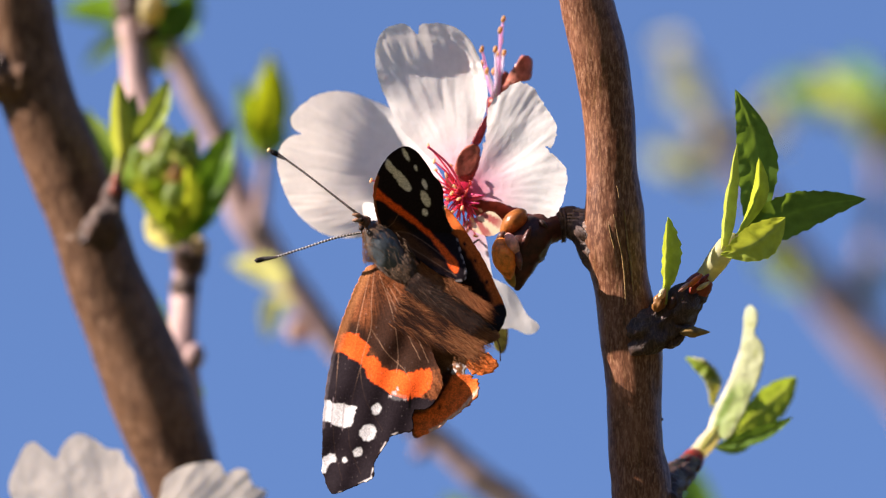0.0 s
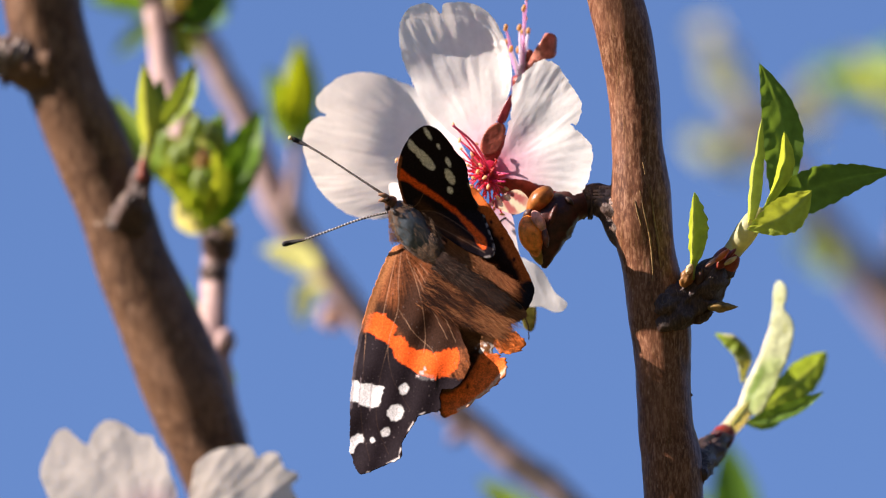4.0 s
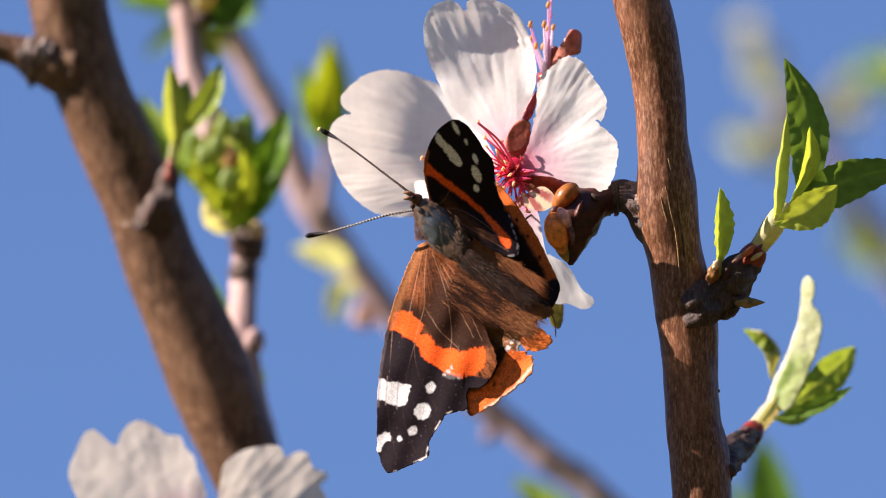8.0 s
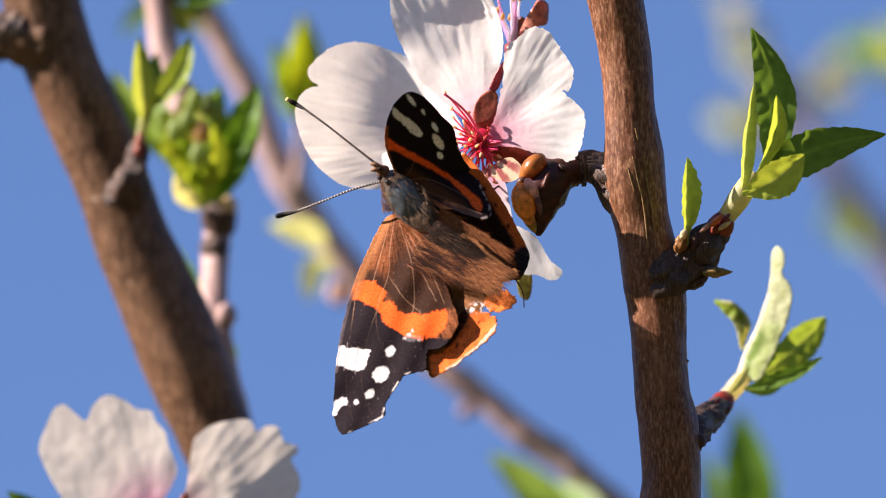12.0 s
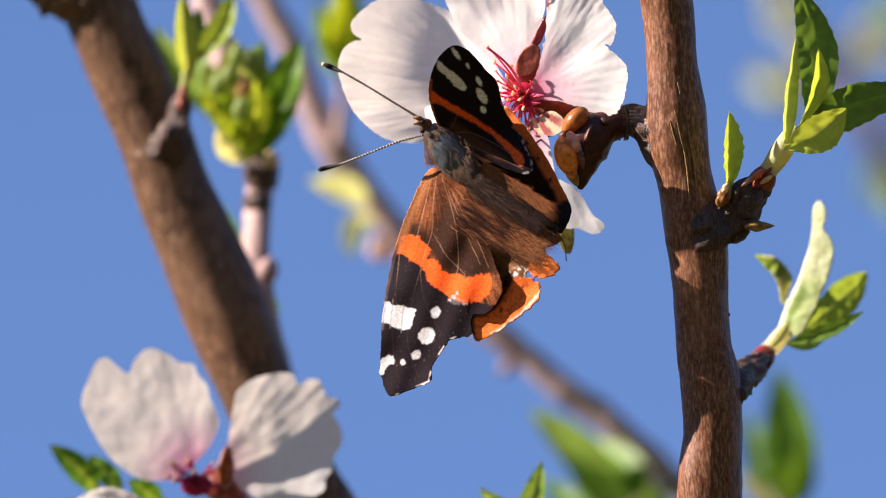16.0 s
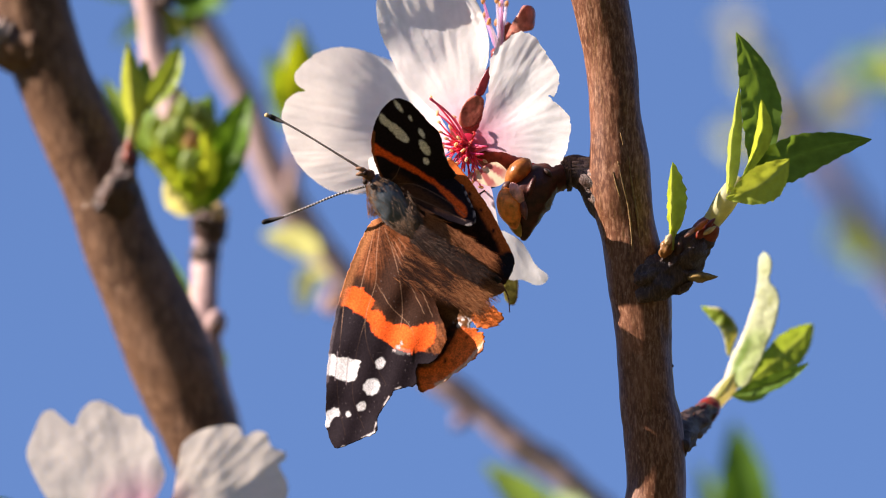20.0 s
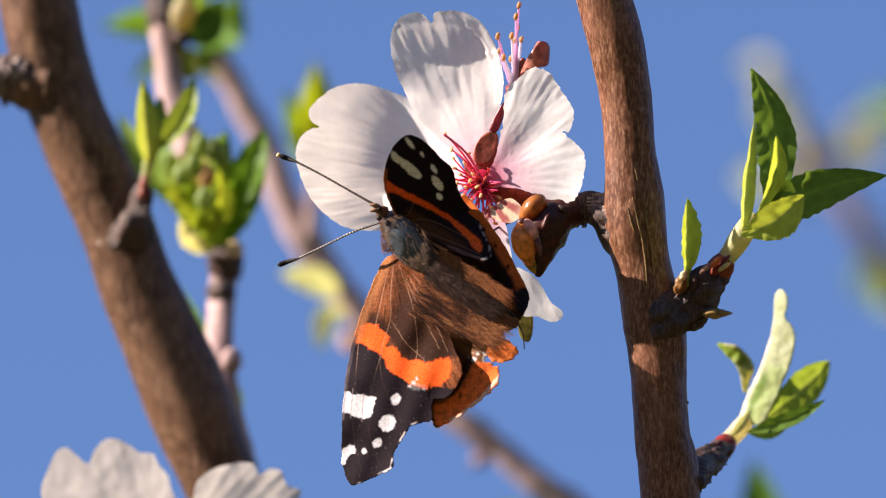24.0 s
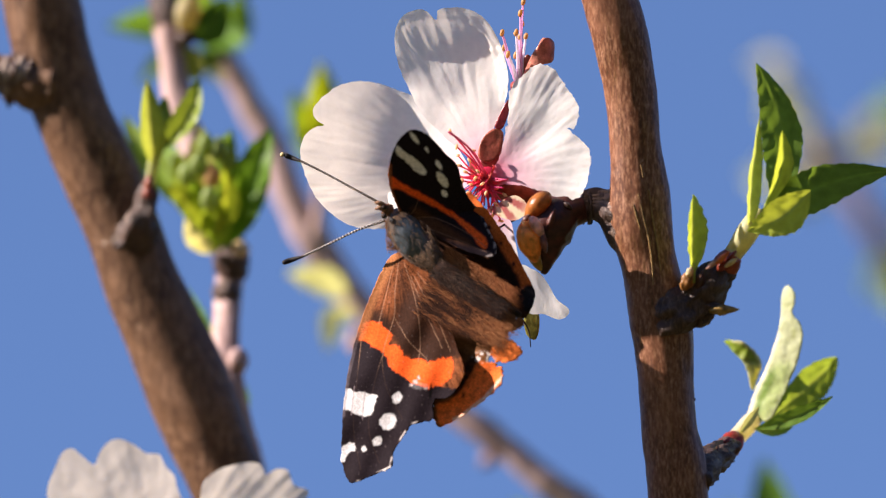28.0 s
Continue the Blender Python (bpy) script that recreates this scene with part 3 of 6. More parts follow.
def shoot_high():
    t = thing("leaf_shoot", L(1238, 500, -5), "bright green almond leaf shoot on a brown spur", "leaves", "almond leaf shoots")
    part("stalk", tube(plan_rows([(1237, 504, -6, 15), (1253, 483, -6, 17), (1271, 459, -7, 20), (1288, 434, -7, 18), (1300, 415, -7, 8)]), 18, 6, 0.08, 5, 2,
                       colour=(0.62, 0.60, 0.34)), LEAF, t, "pale cream-green stalk")
    part("leaf", blade((1326, 410, -6), (1301, 158, -11), 80, -8, 8, -0.05, 0.10, (0.14, 0.25, 0.04), (0.20, 0.33, 0.06), 0.5, 0.06, 34, 9, 1.0), LEAF, t, "tall folded green leaf")
    part("leaf", blade((1278, 448, -8), (1305, 252, -12), 42, 30, 45, 0.0, -0.02, (0.42, 0.53, 0.12), PALE, 0.45, 0.04, 26, 6, 2.0), LEAF, t)
    part("leaf", blade((1300, 418, -10), (1343, 278, -13), 46, 25, 35, 0.04, 0.10, LIME, (0.42, 0.55, 0.12), 0.62, 0.03, 26, 7, 3.0), LEAF, t, "young yellow-green leaf")
    part("leaf", blade((1310, 418, -6), (1533, 352, -4), 84, 12, 10, 0.02, -0.06, GREEN, (0.2, 0.34, 0.05), 0.38, 0.06, 34, 9, 4.0), LEAF, t)
    part("leaf", blade((1276, 452, -10), (1390, 384, -14), 80, 16, 12, 0.03, 0.08, LIME, (0.4, 0.5, 0.14), 0.58, 0.05, 28, 8, 5.0), LEAF, t, "young yellow-green leaf")
    part("leaf", blade((1376, 380, -2), (1428, 338, 0), 34, 10, 20, 0, 0, (0.06, 0.16, 0.03), GREEN, 0.5, 0.04, 14, 4, 6.0), LEAF, t)
    part("leaf", blade((1300, 440, -4), (1330, 455, -2), 16, 0, 10, 0, 0, GREEN, LIME, 0.5, 0.04, 12, 4, 7.0), LEAF, t)
    part("bud_ring", tube(plan_rows([(1226, 518, -5.5, 21), (1234, 509, -5.7, 23), (1241, 500, -6, 22), (1247, 492, -6, 18)]), 22, 5, 0.10, 5, 6,
                          colour=(0.30, 0.055, 0.025)), SCALE, t, "red-brown ring of bud scales")
    for a, b, w, da, db, ln, wd, c, label in ((1230, 497, -9.3, 8, -7, 17, 11, (0.62, 0.16, 0.035), "amber bud scale"), (1245, 506, -9.2, 8, -5, 14, 9, (0.55, 0.42, 0.16), "yellow rim of a scale"),
                                              (1212, 508, -9.2, 8, -6, 15, 9, (0.42, 0.22, 0.17), "pinkish bud scale"), (1246, 494, -8.8, 7, -7, 13, 9, (0.16, 0.03, 0.022), "wine-red bud scale")):
        part("bud_scale", blob(L(a, b, w), L(a + da, b + db, w) - L(a, b, w), ln * UNIT, wd * UNIT, 16, 10, 0.5, 0.3, c, 0.12, a), SCALE, t, label)
    s = thing("leaf_shoot", L(1176, 528, -6), "single small upright green leaf on a spur", "leaves", "almond leaf shoots")
    part("stalk", tube(plan_rows([(1174, 538, -8, 7), (1177, 515, -8, 6), (1179, 490, -8, 4)]), 10, 5, 0.05, colour=(0.4, 0.45, 0.12)), LEAF, s)
    part("leaf", blade((1177, 522, -8), (1182, 384, -8), 64, 34, 42, 0.05, -0.05, (0.36, 0.47, 0.06), (0.50, 0.58, 0.16), 0.55, 0.07, 26, 8, 8.0), LEAF, s)


def shoot_low():
    t = thing("leaf_shoot", L(1220, 822, 19), "pale green almond leaf shoot on a short spur", "leaves", "almond leaf shoots")
    part("stalk", tube(plan_rows([(1216, 826, 18, 13), (1228, 810, 20, 15), (1246, 790, 25, 16), (1264, 768, 27.5, 14), (1278, 745, 28.5, 7)]), 18, 6, 0.06, 5, 4,
                       colour=(0.74, 0.70, 0.52)), LEAF, t, "pale cream-green stalk")
    tall = [(1329, 541), (1339, 552), (1341, 566), (1335, 588), (1347, 606), (1352, 622), (1350, 647), (1343, 672), (1332, 697), (1311, 743), (1296, 770), (1284, 778), (1268, 776),
            (1250, 772), (1263, 729), (1287, 681), (1308, 625), (1315, 587), (1317, 560), (1321, 546)]

    def tall_colour(p):
        c = np.zeros((len(p), 3)) + (0.58, 0.62, 0.40)
        q = jitter(p, 12, 5, 3.0)
        c = area(c, q, [(1292, 690), (1318, 676), (1330, 690), (1312, 730), (1286, 774), (1266, 768)], (0.46, 0.55, 0.24), 12)
        c = area(c, q, [(1292, 690), (1300, 700), (1282, 740), (1270, 766), (1260, 764), (1272, 728)], (0.24, 0.36, 0.08), 7)
        c = spots(c, q, [(1337, 628, 4, 8, 10), (1330, 575, 9, 4, 20)], (0.48, 0.52, 0.24), 4.0)
        edge = line_dist(p, np.array([(1250, 772), (1263, 729), (1287, 681), (1308, 625)]))
        c = mixc(c, (0.82, 0.80, 0.60), 1 - step01(edge, 4, 8))
        return c * np.array([1 + 0.10 * nz(x, y, 2.0, 9) + 0.08 * nz(x, y, 5.0, 4) for x, y in p])[:, None]

    def d_tall(a, b):
        mid = 1250 + (776 - b) * 0.36
        return 27 - 0.034 * (a - mid) + 0.00018 * (a - mid - 26) ** 2 + 0.2 * nz(a, b, 4.0, 22) + 0.06 * nz(a, b, 9.0, 8)

    part("leaf", sheet(tall, 3.2, d_tall, tall_colour, 0.0001, 6, 1.2, 2.0), LEAF, t, "tall pale grey-green leaf with a pinched tip")
    small = [(1213, 633), (1230, 633), (1247, 637), (1266, 653), (1278, 676), (1272, 695), (1262, 720), (1257, 716), (1253, 692), (1245, 672), (1228, 653)]

    def small_colour(p):
        f = step01(p[:, 1] - 0.2 * (p[:, 0] - 1240), 655, 690)
        c = mixc(np.zeros((len(p), 3)) + (0.22, 0.30, 0.03), (0.66, 0.66, 0.32), f)
        rim = line_dist(p, np.array([(1230, 633), (1247, 637), (1266, 653), (1278, 676), (1272, 695)]))
        return mixc(c, (0.66, 0.62, 0.34), 0.7 * (1 - step01(rim, 2, 6)))

    part("leaf", sheet(small, 3.0, lambda a, b: 29 + 0.0015 * (a - 1250) ** 2 + 0.3 * nz(a, b, 2.0, 14), small_colour, 0.0001, 6, 1.0, 4.0), LEAF, t, "curled olive leaf, pale at its base")
    part("stalk", tube(plan_rows([(1262, 772, 27, 7), (1270, 740, 28, 6), (1270, 715, 28, 4)]), 10, 5, colour=(0.45, 0.5, 0.2)), LEAF, t)
    part("leaf", blade((1282, 776, 29), (1409, 668, 33), 74, 14, 14, 0.02, 0.02, (0.28, 0.40, 0.05), (0.38, 0.48, 0.10), 0.62, 0.04, 28, 8, 13.0), LEAF, t)
    part("leaf", blade((1268, 790, 22), (1404, 738, 22), 34, -10, 24, 0.0, 0.06, (0.11, 0.21, 0.03), (0.2, 0.33, 0.06), 0.5, 0.04, 26, 6, 14.0), LEAF, t, "narrow dark green leaf")
    part("leaf", blade((1262, 790, 25), (1336, 780, 28), 24, 6, 15, 0.0, 0.10, (0.24, 0.40, 0.05), LIME, 0.55, 0.06, 20, 6, 15.0), LEAF, t)
    part("leaf", blade((1240, 798, 20), (1274, 752, 22), 18, 5, 20, 0, 0, (0.5, 0.52, 0.26), PALE, 0.5, 0.0, 14, 4, 16.0), LEAF, t)
    part("bud_ring", tube(plan_rows([(1212, 832, 15, 19), (1219, 823, 17, 21), (1226, 815, 18, 20), (1232, 808, 19, 16)]), 20, 5, 0.12, 5, 6,
                          colour=(0.26, 0.03, 0.018)), SCALE, t, "dark red ring of bud scales")


shoot_high()
shoot_low()

# ---- the main blossom ----
C0, C1 = 822, 345            # its heart in the plan
WHITE, PINK, ROSE = (0.90, 0.87, 0.82), (0.88, 0.34, 0.52), (0.86, 0.07, 0.18)


def petal_colour(ca, cb, reach=140.0, pink=PINK, deep=ROSE):
    def colour(p):
        d = np.hypot(p[:, 0] - ca, p[:, 1] - cb)
        ang = np.arctan2(p[:, 1] - cb, p[:, 0] - ca)
        streak = np.array([0.5 + 0.5 * noise.noise(Vector((x * 9, 0.3, 2.0))) for x in ang])
        c = np.zeros((len(p), 3)) + WHITE
        c = mixc(c, pink, (1 - step01(d, 8, reach)) * (0.62 + 0.38 * streak))
        c = mixc(c, deep, (1 - step01(d, 2, reach * 0.42)) * 0.8)
        vein = np.array([noise.noise(Vector((x * 30, 0.1, 5.0))) for x in ang])
        return c * (1 - 0.045 * np.clip(vein, 0, 1))[:, None]
    return colour


def ruffle(a, b, ca, cb, amount, seed):
    """Radial pleats and soft dents of a petal, in mm."""
    r, t = math.hypot(a - ca, b - cb), math.atan2(b - cb, a - ca)
    k = min(1.0, r / 160)
    return amount * k * (0.55 * noise.noise(Vector((t * 3.2, r * 0.006, seed))) + 0.14 * noise.noise(Vector((t * 16, r * 0.01, seed)))
                         + 0.10 * noise.noise(Vector((t * 45, r * 0.02, seed))) + 0.6 * noise.noise(Vector((a * 0.014, b * 0.014, seed + 4))))


def flat(a):
    """The plane in which the blossom opens: it faces the sun side."""
    return -7.9 - 0.020 * (a - C0)


def blossom():
    t = thing("almond_blossom", L(935, 402, 0), "open white almond blossom with a crimson heart and pink filaments", "flower")
    col = petal_colour(C0, C1)
    top = sub([(640, 500), (590, 465), (545, 420), (495, 365), (455, 285), (423, 200), (417, 110), (445, 56), (490, 37), (522, 44), (549, 70), (557, 42),
               (590, 35), (650, 41), (702, 72), (737, 125), (762, 200), (771, 270), (756, 340), (722, 410), (692, 470), (668, 530)], 1.78, 430, 20)

    rim = smooth_line(top[:9] + sub([(540, 30)], 1.78, 430, 20) + top[12:], 2, True)      # the rim, bridging the notch

    def d_top(a, b):
        u = (C1 - b) / 300
        # the sunward rim curls towards the viewer, shaped so to cast the petal's shade
        curl, steps = 0.0, np.arange(0, 130, 13)
        rays = np.array([(a - 0.845 * d - 0.53 * side, b - 0.53 * d + 0.845 * side) for side in (-24, -8, 8, 24) for d in steps])
        for away in sdf(rays, rim).reshape(4, -1):
            k = int(np.argmax(away > 0)) if (away > 0).any() else len(away) - 1
            far = 13 * k - 13 * (away[k] / (away[k] - away[k - 1] + 1e-9) if k and away[k] > 0 else 0)
            curl += 0.25 * max(0.0, 1 - far / 105) ** 1.5
        curl *= float(step01(np.array([178 - b + 0.25 * (a - 665)]), 0, 60)[0])
        return -3.2 * curl + -6.5 - 0.028 * (a - C0) + 4 * u - 5.0 * u * u + ruffle(a, b, C0, C1, 0.8, 1.0) + 0.00008 * (a - 775) ** 2 * u

    part("petal", sheet(top, 4.6, d_top, col, 0.0, 6, 1.3, 5.0), PETAL, t, "white notched petal, pink at its base")
    left = sub([(640, 560), (582, 440), (535, 370), (474, 312), (415, 282), (350, 258), (290, 250), (230, 262), (178, 298), (149, 332), (156, 366), (181, 386),
                (150, 392), (119, 420), (105, 470), (118, 540), (150, 612), (200, 668), (260, 704), (340, 716), (430, 700), (520, 660), (600, 610)], 1.78, 430, 20)

    def d_left(a, b):
        u = (C0 - a) / 330
        return -6.5 + 15 * (1 - math.exp(-max(u, 0) / 0.2)) - 8.5 * u * u + 0.008 * (330 - b) + ruffle(a, b, C0, C1, 0.5, 7.0)

    part("petal", sheet(left, 3.6, d_left, col, 0.0, 6, 1.5, 8.0), PETAL, t, "white notched petal, pink at its base")
    right = sub([(700, 580), (735, 505), (762, 405), (778, 295), (818, 252), (866, 222), (910, 236), (947, 285), (985, 350), (988, 395), (972, 428), (950, 424),
                 (985, 455), (1008, 480), (1022, 515), (1012, 590), (985, 640), (940, 652), (880, 627), (800, 600), (725, 594)], 1.78, 430, 20)

    def d_right(a, b):
        u = (a - C0) / 180
        fold = (b - 345) + 0.42 * (a - 822)
        k = flat(a) + 0.3 * u + abs(fold) * (0.012 if fold < 0 else -0.016) * u
        return k + ruffle(a, b, C0, C1, 1.0, 15.0) * (1 if fold < 0 else 0.8)

    part("petal", sheet(right, 4.5, d_right, col, 0.0, 8, 3.2, 3.0), PETAL, t, "white creased petal, deep pink at its base")
    low = sub([(95, 190), (150, 215), (205, 240), (226, 330), (240, 420), (262, 515), (266, 570), (245, 600), (200, 520), (160, 400), (120, 290)], 2.83, 785, 331)

    def d_low(a, b):
        return flat(a) + 1.5 - 0.006 * (b - 345) + ruffle(a, b, C0, C1, 0.9, 21.0)

    part("petal", sheet(low, 4.5, d_low, petal_colour(C0, C1 + 20, 140.0, (0.80, 0.30, 0.56))), PETAL, t, "narrow white petal streaked with pink")
    rear = sub([(240, 470), (300, 485), (345, 515), (382, 570), (420, 640), (478, 692), (466, 728), (420, 741), (350, 712), (280, 705), (240, 620)], 2.83, 785, 331)
    part("petal", sheet(rear, 5, lambda a, b: -2 - 0.011 * (a - 900) + ruffle(a, b, C0, C1, 0.7, 27.0), petal_colour(C0, C1, 60)), PETAL, t, "drooping white petal")
    cream = sub([(95, 190), (150, 160), (200, 130), (250, 125), (296, 170), (291, 215), (240, 246), (180, 235)], 2.83, 785, 331)

    def cream_colour(p):
        c = np.zeros((len(p), 3)) + (0.86, 0.72, 0.48)
        d = np.hypot(p[:, 0] - C0, p[:, 1] - C1 - 15)
        ang = np.arctan2(p[:, 1] - C1 - 15, p[:, 0] - C0)
        # shadows of the filaments, painted as dark crimson stripes
        filament_shade = 0.5 + 0.5 * np.sin(ang * 15)
        c = mixc(c, (0.45, 0.06, 0.07), (1 - step01(d, 62, 88)) * step01(filament_shade, 0.3, 0.6) * 0.9)
        return mixc(c, (0.70, 0.08, 0.14), 1 - step01(d, 10, 48))

    part("petal", sheet([(641, 363), (650, 358), (662, 361), (672, 372), (670, 388), (654, 389), (644, 383)], 3, lambda a, b: -1.5 - 0.06 * (a - 655), petal_colour(C0, C1, 60)), PETAL, t, "small white petal tip")
    part("petal", sheet(cream, 4, lambda a, b: flat(a) - 1.0 - 0.025 * (b - 372), cream_colour), PETAL, t, "small cream petal, crimson at its base, with painted filament shadows")
    for shape, w, c in (([(668, 505), (672, 470), (692, 435), (728, 416), (748, 436), (738, 480), (718, 512), (690, 522)], -6.3, (0.34, 0.10, 0.065)),
                        ([(722, 412), (735, 380), (765, 330), (772, 345), (758, 395), (742, 420)], -6.5, (0.22, 0.025, 0.035))):
        part("sepal", sheet(sub(shape, 1.78, 430, 20), 3.5, lambda a, b, w=w: w - 0.0016 * ((a - 825) ** 2 + (b - 285) ** 2) ** 0.5 * 10 * 0.2,
                            lambda p, c=c: np.zeros((len(p), 3)) + c, 0.0006), SCALE, t, "downy red-brown sepal")
    part("sepal", sheet(sub([(255, 700), (318, 690), (322, 780), (300, 835), (262, 815), (248, 760)], 2.83, 785, 331), 3.5, lambda a, b: 2,
                        lambda p: np.zeros((len(p), 3)) + (0.22, 0.20, 0.04), 0.0006), SCALE, t, "yellow-green sepal")
    # the cup that the petals stand in
    part("calyx", tube(plan_rows([(955, 402, -1, 20), (915, 385, -3, 22), (870, 362, -5, 26), (838, 350, -5, 28), (825, 346, -6, 20)]), 18, 6, 0.15, 6,
                       colour=(0.28, 0.05, 0.03)), SCALE, t, "dark red calyx cup")
    rnd = random.Random(5)
    part("calyx_lobe", blob(L(838, 322, -3.6), (0, -1, 0), 7 * UNIT, 50 * UNIT, 20, 8, 1, 0, (0.24, 0.04, 0.035), 0.3), SCALE, t, "dark red calyx lobe")
    part("disc", blob(L(C0, C1, -7.0), (0, -1, 0), 8 * UNIT, 24 * UNIT, 16, 8, 1, 0, (0.62, 0.03, 0.09), 0.2), STAMEN, t, "crimson heart")
    tips = [(758, 258, -9), (656, 319, -8), (797, 292, -6), (770, 300, -6), (818, 368, -11), (800, 375, -11), (835, 388, -10), (783, 330, -9), (792, 352, -10), (776, 345, -9),
            (846, 402, -8), (828, 408, -9), (790, 310, -7), (805, 330, -9), (788, 366, -10), (812, 352, -11), (838, 360, -9), (806, 395, -10), (850, 372, -8),
            (772, 318, -8), (800, 342, -10), (826, 395, -9), (768, 285, -7), (842, 418, -8), (820, 420, -9)]
    for a, b, w in tips:
        s0 = L(C0 + rnd.uniform(-12, 12), C1 + rnd.uniform(-10, 12), -7.5)
        s1 = L(a, b, w * 0.35 - 6.2)
        mid = s0.lerp(s1, 0.55) + Vector((rnd.uniform(-3, 3) * UNIT, -10 * UNIT, rnd.uniform(-4, 4) * UNIT))
        f = part("filament", tube([(*s0, 2.2 * UNIT), (*mid, 1.7 * UNIT), (*s1, 1.3 * UNIT)], 7, 7, colour=(0.92, 0.10, 0.20)), STAMEN, t)
        d = (s1 - mid).normalized() + Vector((rnd.uniform(-1, 1), 0, rnd.uniform(-1, 1)))
        part("anther", blob(s1, d, 5.4 * UNIT, 3.8 * UNIT, 8, 6, 0.7, 0, (0.86, 0.62, 0.36), 0.2, a), STAMEN, f, "yellow anther")
    for i in range(26):
        u, rr = rnd.uniform(0, 6.28), rnd.uniform(22, 46)
        s0, s1 = L(C0 + rnd.uniform(-8, 8), C1 + rnd.uniform(-8, 8), -7.5), L(C0 - 8 + rr * math.cos(u), C1 + 12 + rr * math.sin(u), -7.5 - rnd.uniform(0.5, 3))
        mid = s0.lerp(s1, 0.5) + Vector((rnd.uniform(-5, 5) * UNIT, -8 * UNIT, rnd.uniform(-5, 5) * UNIT))
        part("filament", tube([(*s0, 2.6 * UNIT), (*mid, 2.0 * UNIT), (*s1, 1.4 * UNIT)], 6, 6, colour=(0.80, 0.06 + 0.14 * rnd.random(), 0.14 + 0.14 * rnd.random())), STAMEN, t)
    part("pistil", tube(plan_rows([(822, 345, -7, 2.6), (806, 310, -11, 2.3), (788, 285, -13, 2.1), (757, 259, -14, 2.3)]), 8, 6, colour=(0.70, 0.16, 0.26)), STAMEN, t)
    t.matrix_world = FR @ Matrix.Translation(ORG[t] + Vector((0, 0.0065, 0)))


def spent_blossom():
    t = thing("spent_blossom", L(880, 170, 8), "spent almond blossom with pink filaments and no petals", "flower")
    part("calyx", tube(plan_rows([(905, 330, 8, 16), (892, 260, 9, 18), (882, 205, 9, 20), (876, 175, 8, 14)]), 16, 6, 0.12, colour=(0.25, 0.05, 0.035)), SCALE, t)
    part("sepal", sheet(sub([(818, 245), (835, 205), (856, 172), (888, 140), (911, 152), (912, 185), (904, 216), (868, 224), (840, 240)], 1.78, 430, 20), 3.5,
                        lambda a, b: 3 + 0.0022 * ((a - 915) ** 2), lambda p: np.zeros((len(p), 3)) + (0.36, 0.13, 0.09), 0.0007), SCALE, t, "downy red-brown sepal")
    part("sepal", sheet(sub([(800, 262), (806, 225), (822, 190), (838, 200), (834, 240), (818, 268)], 1.78, 430, 20), 3.5,
                        lambda a, b: 7, lambda p: np.zeros((len(p), 3)) + (0.26, 0.07, 0.05), 0.0007), SCALE, t, "downy red-brown sepal")
    for x, y, w, c in ((820, 25, 5, 0), (810, 60, 4, 0), (813, 95, 6, 0), (795, 120, 4, 1), (806, 132, 5, 0), (752, 120, 3, 0), (768, 188, 3, 1), (752, 166, 7, 0), (822, 132, 8, 1), (790, 190, 6, 1)):
        a, b = x / 1.78 + 430, y / 1.78 + 20
        s0, s1 = L(878 + (a - 880) * 0.2, 172, 7), L(a, b, w)
        mid = s0.lerp(s1, 0.5) + Vector(((x % 7 - 3) * UNIT, -4 * UNIT, 0))
        f = part("filament", tube([(*s0, 3.6 * UNIT), (*mid, 3.0 * UNIT), (*s1, 2.0 * UNIT)], 7, 7,
                                  colour=(0.80, 0.50, 0.72) if c == 0 else (0.80, 0.72, 0.80)), STAMEN, t)
        part("anther", blob(s1, (0.3, 0, 1), 7 * UNIT, 5 * UNIT, 8, 6, 0.8, 0, (0.62, 0.36, 0.14), 0.2, a), STAMEN, f, "brown-yellow anther")


def bud_cluster():
    t = thing("bud_cluster", L(940, 405, 0), "cluster of shiny brown and amber bud scales under the blossom", "buds")
    part("stem", tube(plan_rows([(985, 399, -3, 25), (960, 406, -3.5, 31), (936, 425, -4, 41), (921, 452, -4, 40), (917, 480, -4, 27), (916, 503, -4, 12), (915, 514, -4, 4)]), 30, 12, 0.14, 9, 2,
                      colour=(0.06, 0.016, 0.011)), SCALE, t, "dark wine-brown stem")
    for a, b, w, da, db, ln, wd, fl, c, label in ((908, 394, -5.6, -9, 9, 31, 21, 1.25, (0.30, 0.10, 0.02), "brown-amber scale"), (887, 418, -6, -8, 8, 13, 10, 0.9, (0.07, 0.03, 0.022), "dark tip"),
                                                  (893, 458, -7.0, 3, 12, 38, 24, 1.3, (0.80, 0.27, 0.04), "amber scale"), (901, 487, -5.6, 5, 12, 24, 13, 1.2, (0.34, 0.20, 0.035), "yellow-brown scale"),
                                                  (907, 432, -7.8, 5, 9, 22, 13, 1.2, (0.60, 0.33, 0.26), "pinkish scale"), (918, 460, -7.6, 2, 12, 19, 12, 0.8, (0.16, 0.06, 0.045), "dark brown scale"),
                                                  (930, 425, -6.4, -4, 12, 26, 15, 0.7, (0.07, 0.022, 0.017), "wine-brown scale"), (962, 396, -6, 6, 6, 10, 8, 0.8, (0.05, 0.03, 0.025), "round bud scar")):
        d = L(a + da, b + db, w) - L(a, b, w)
        part("bud_scale", blob(L(a, b, w), d, ln * UNIT, wd * UNIT, 22, 14, fl * 0.7, 0.4, c, 0.05, a), SCALE, t, label)


blossom()
spent_blossom()
bud_cluster()


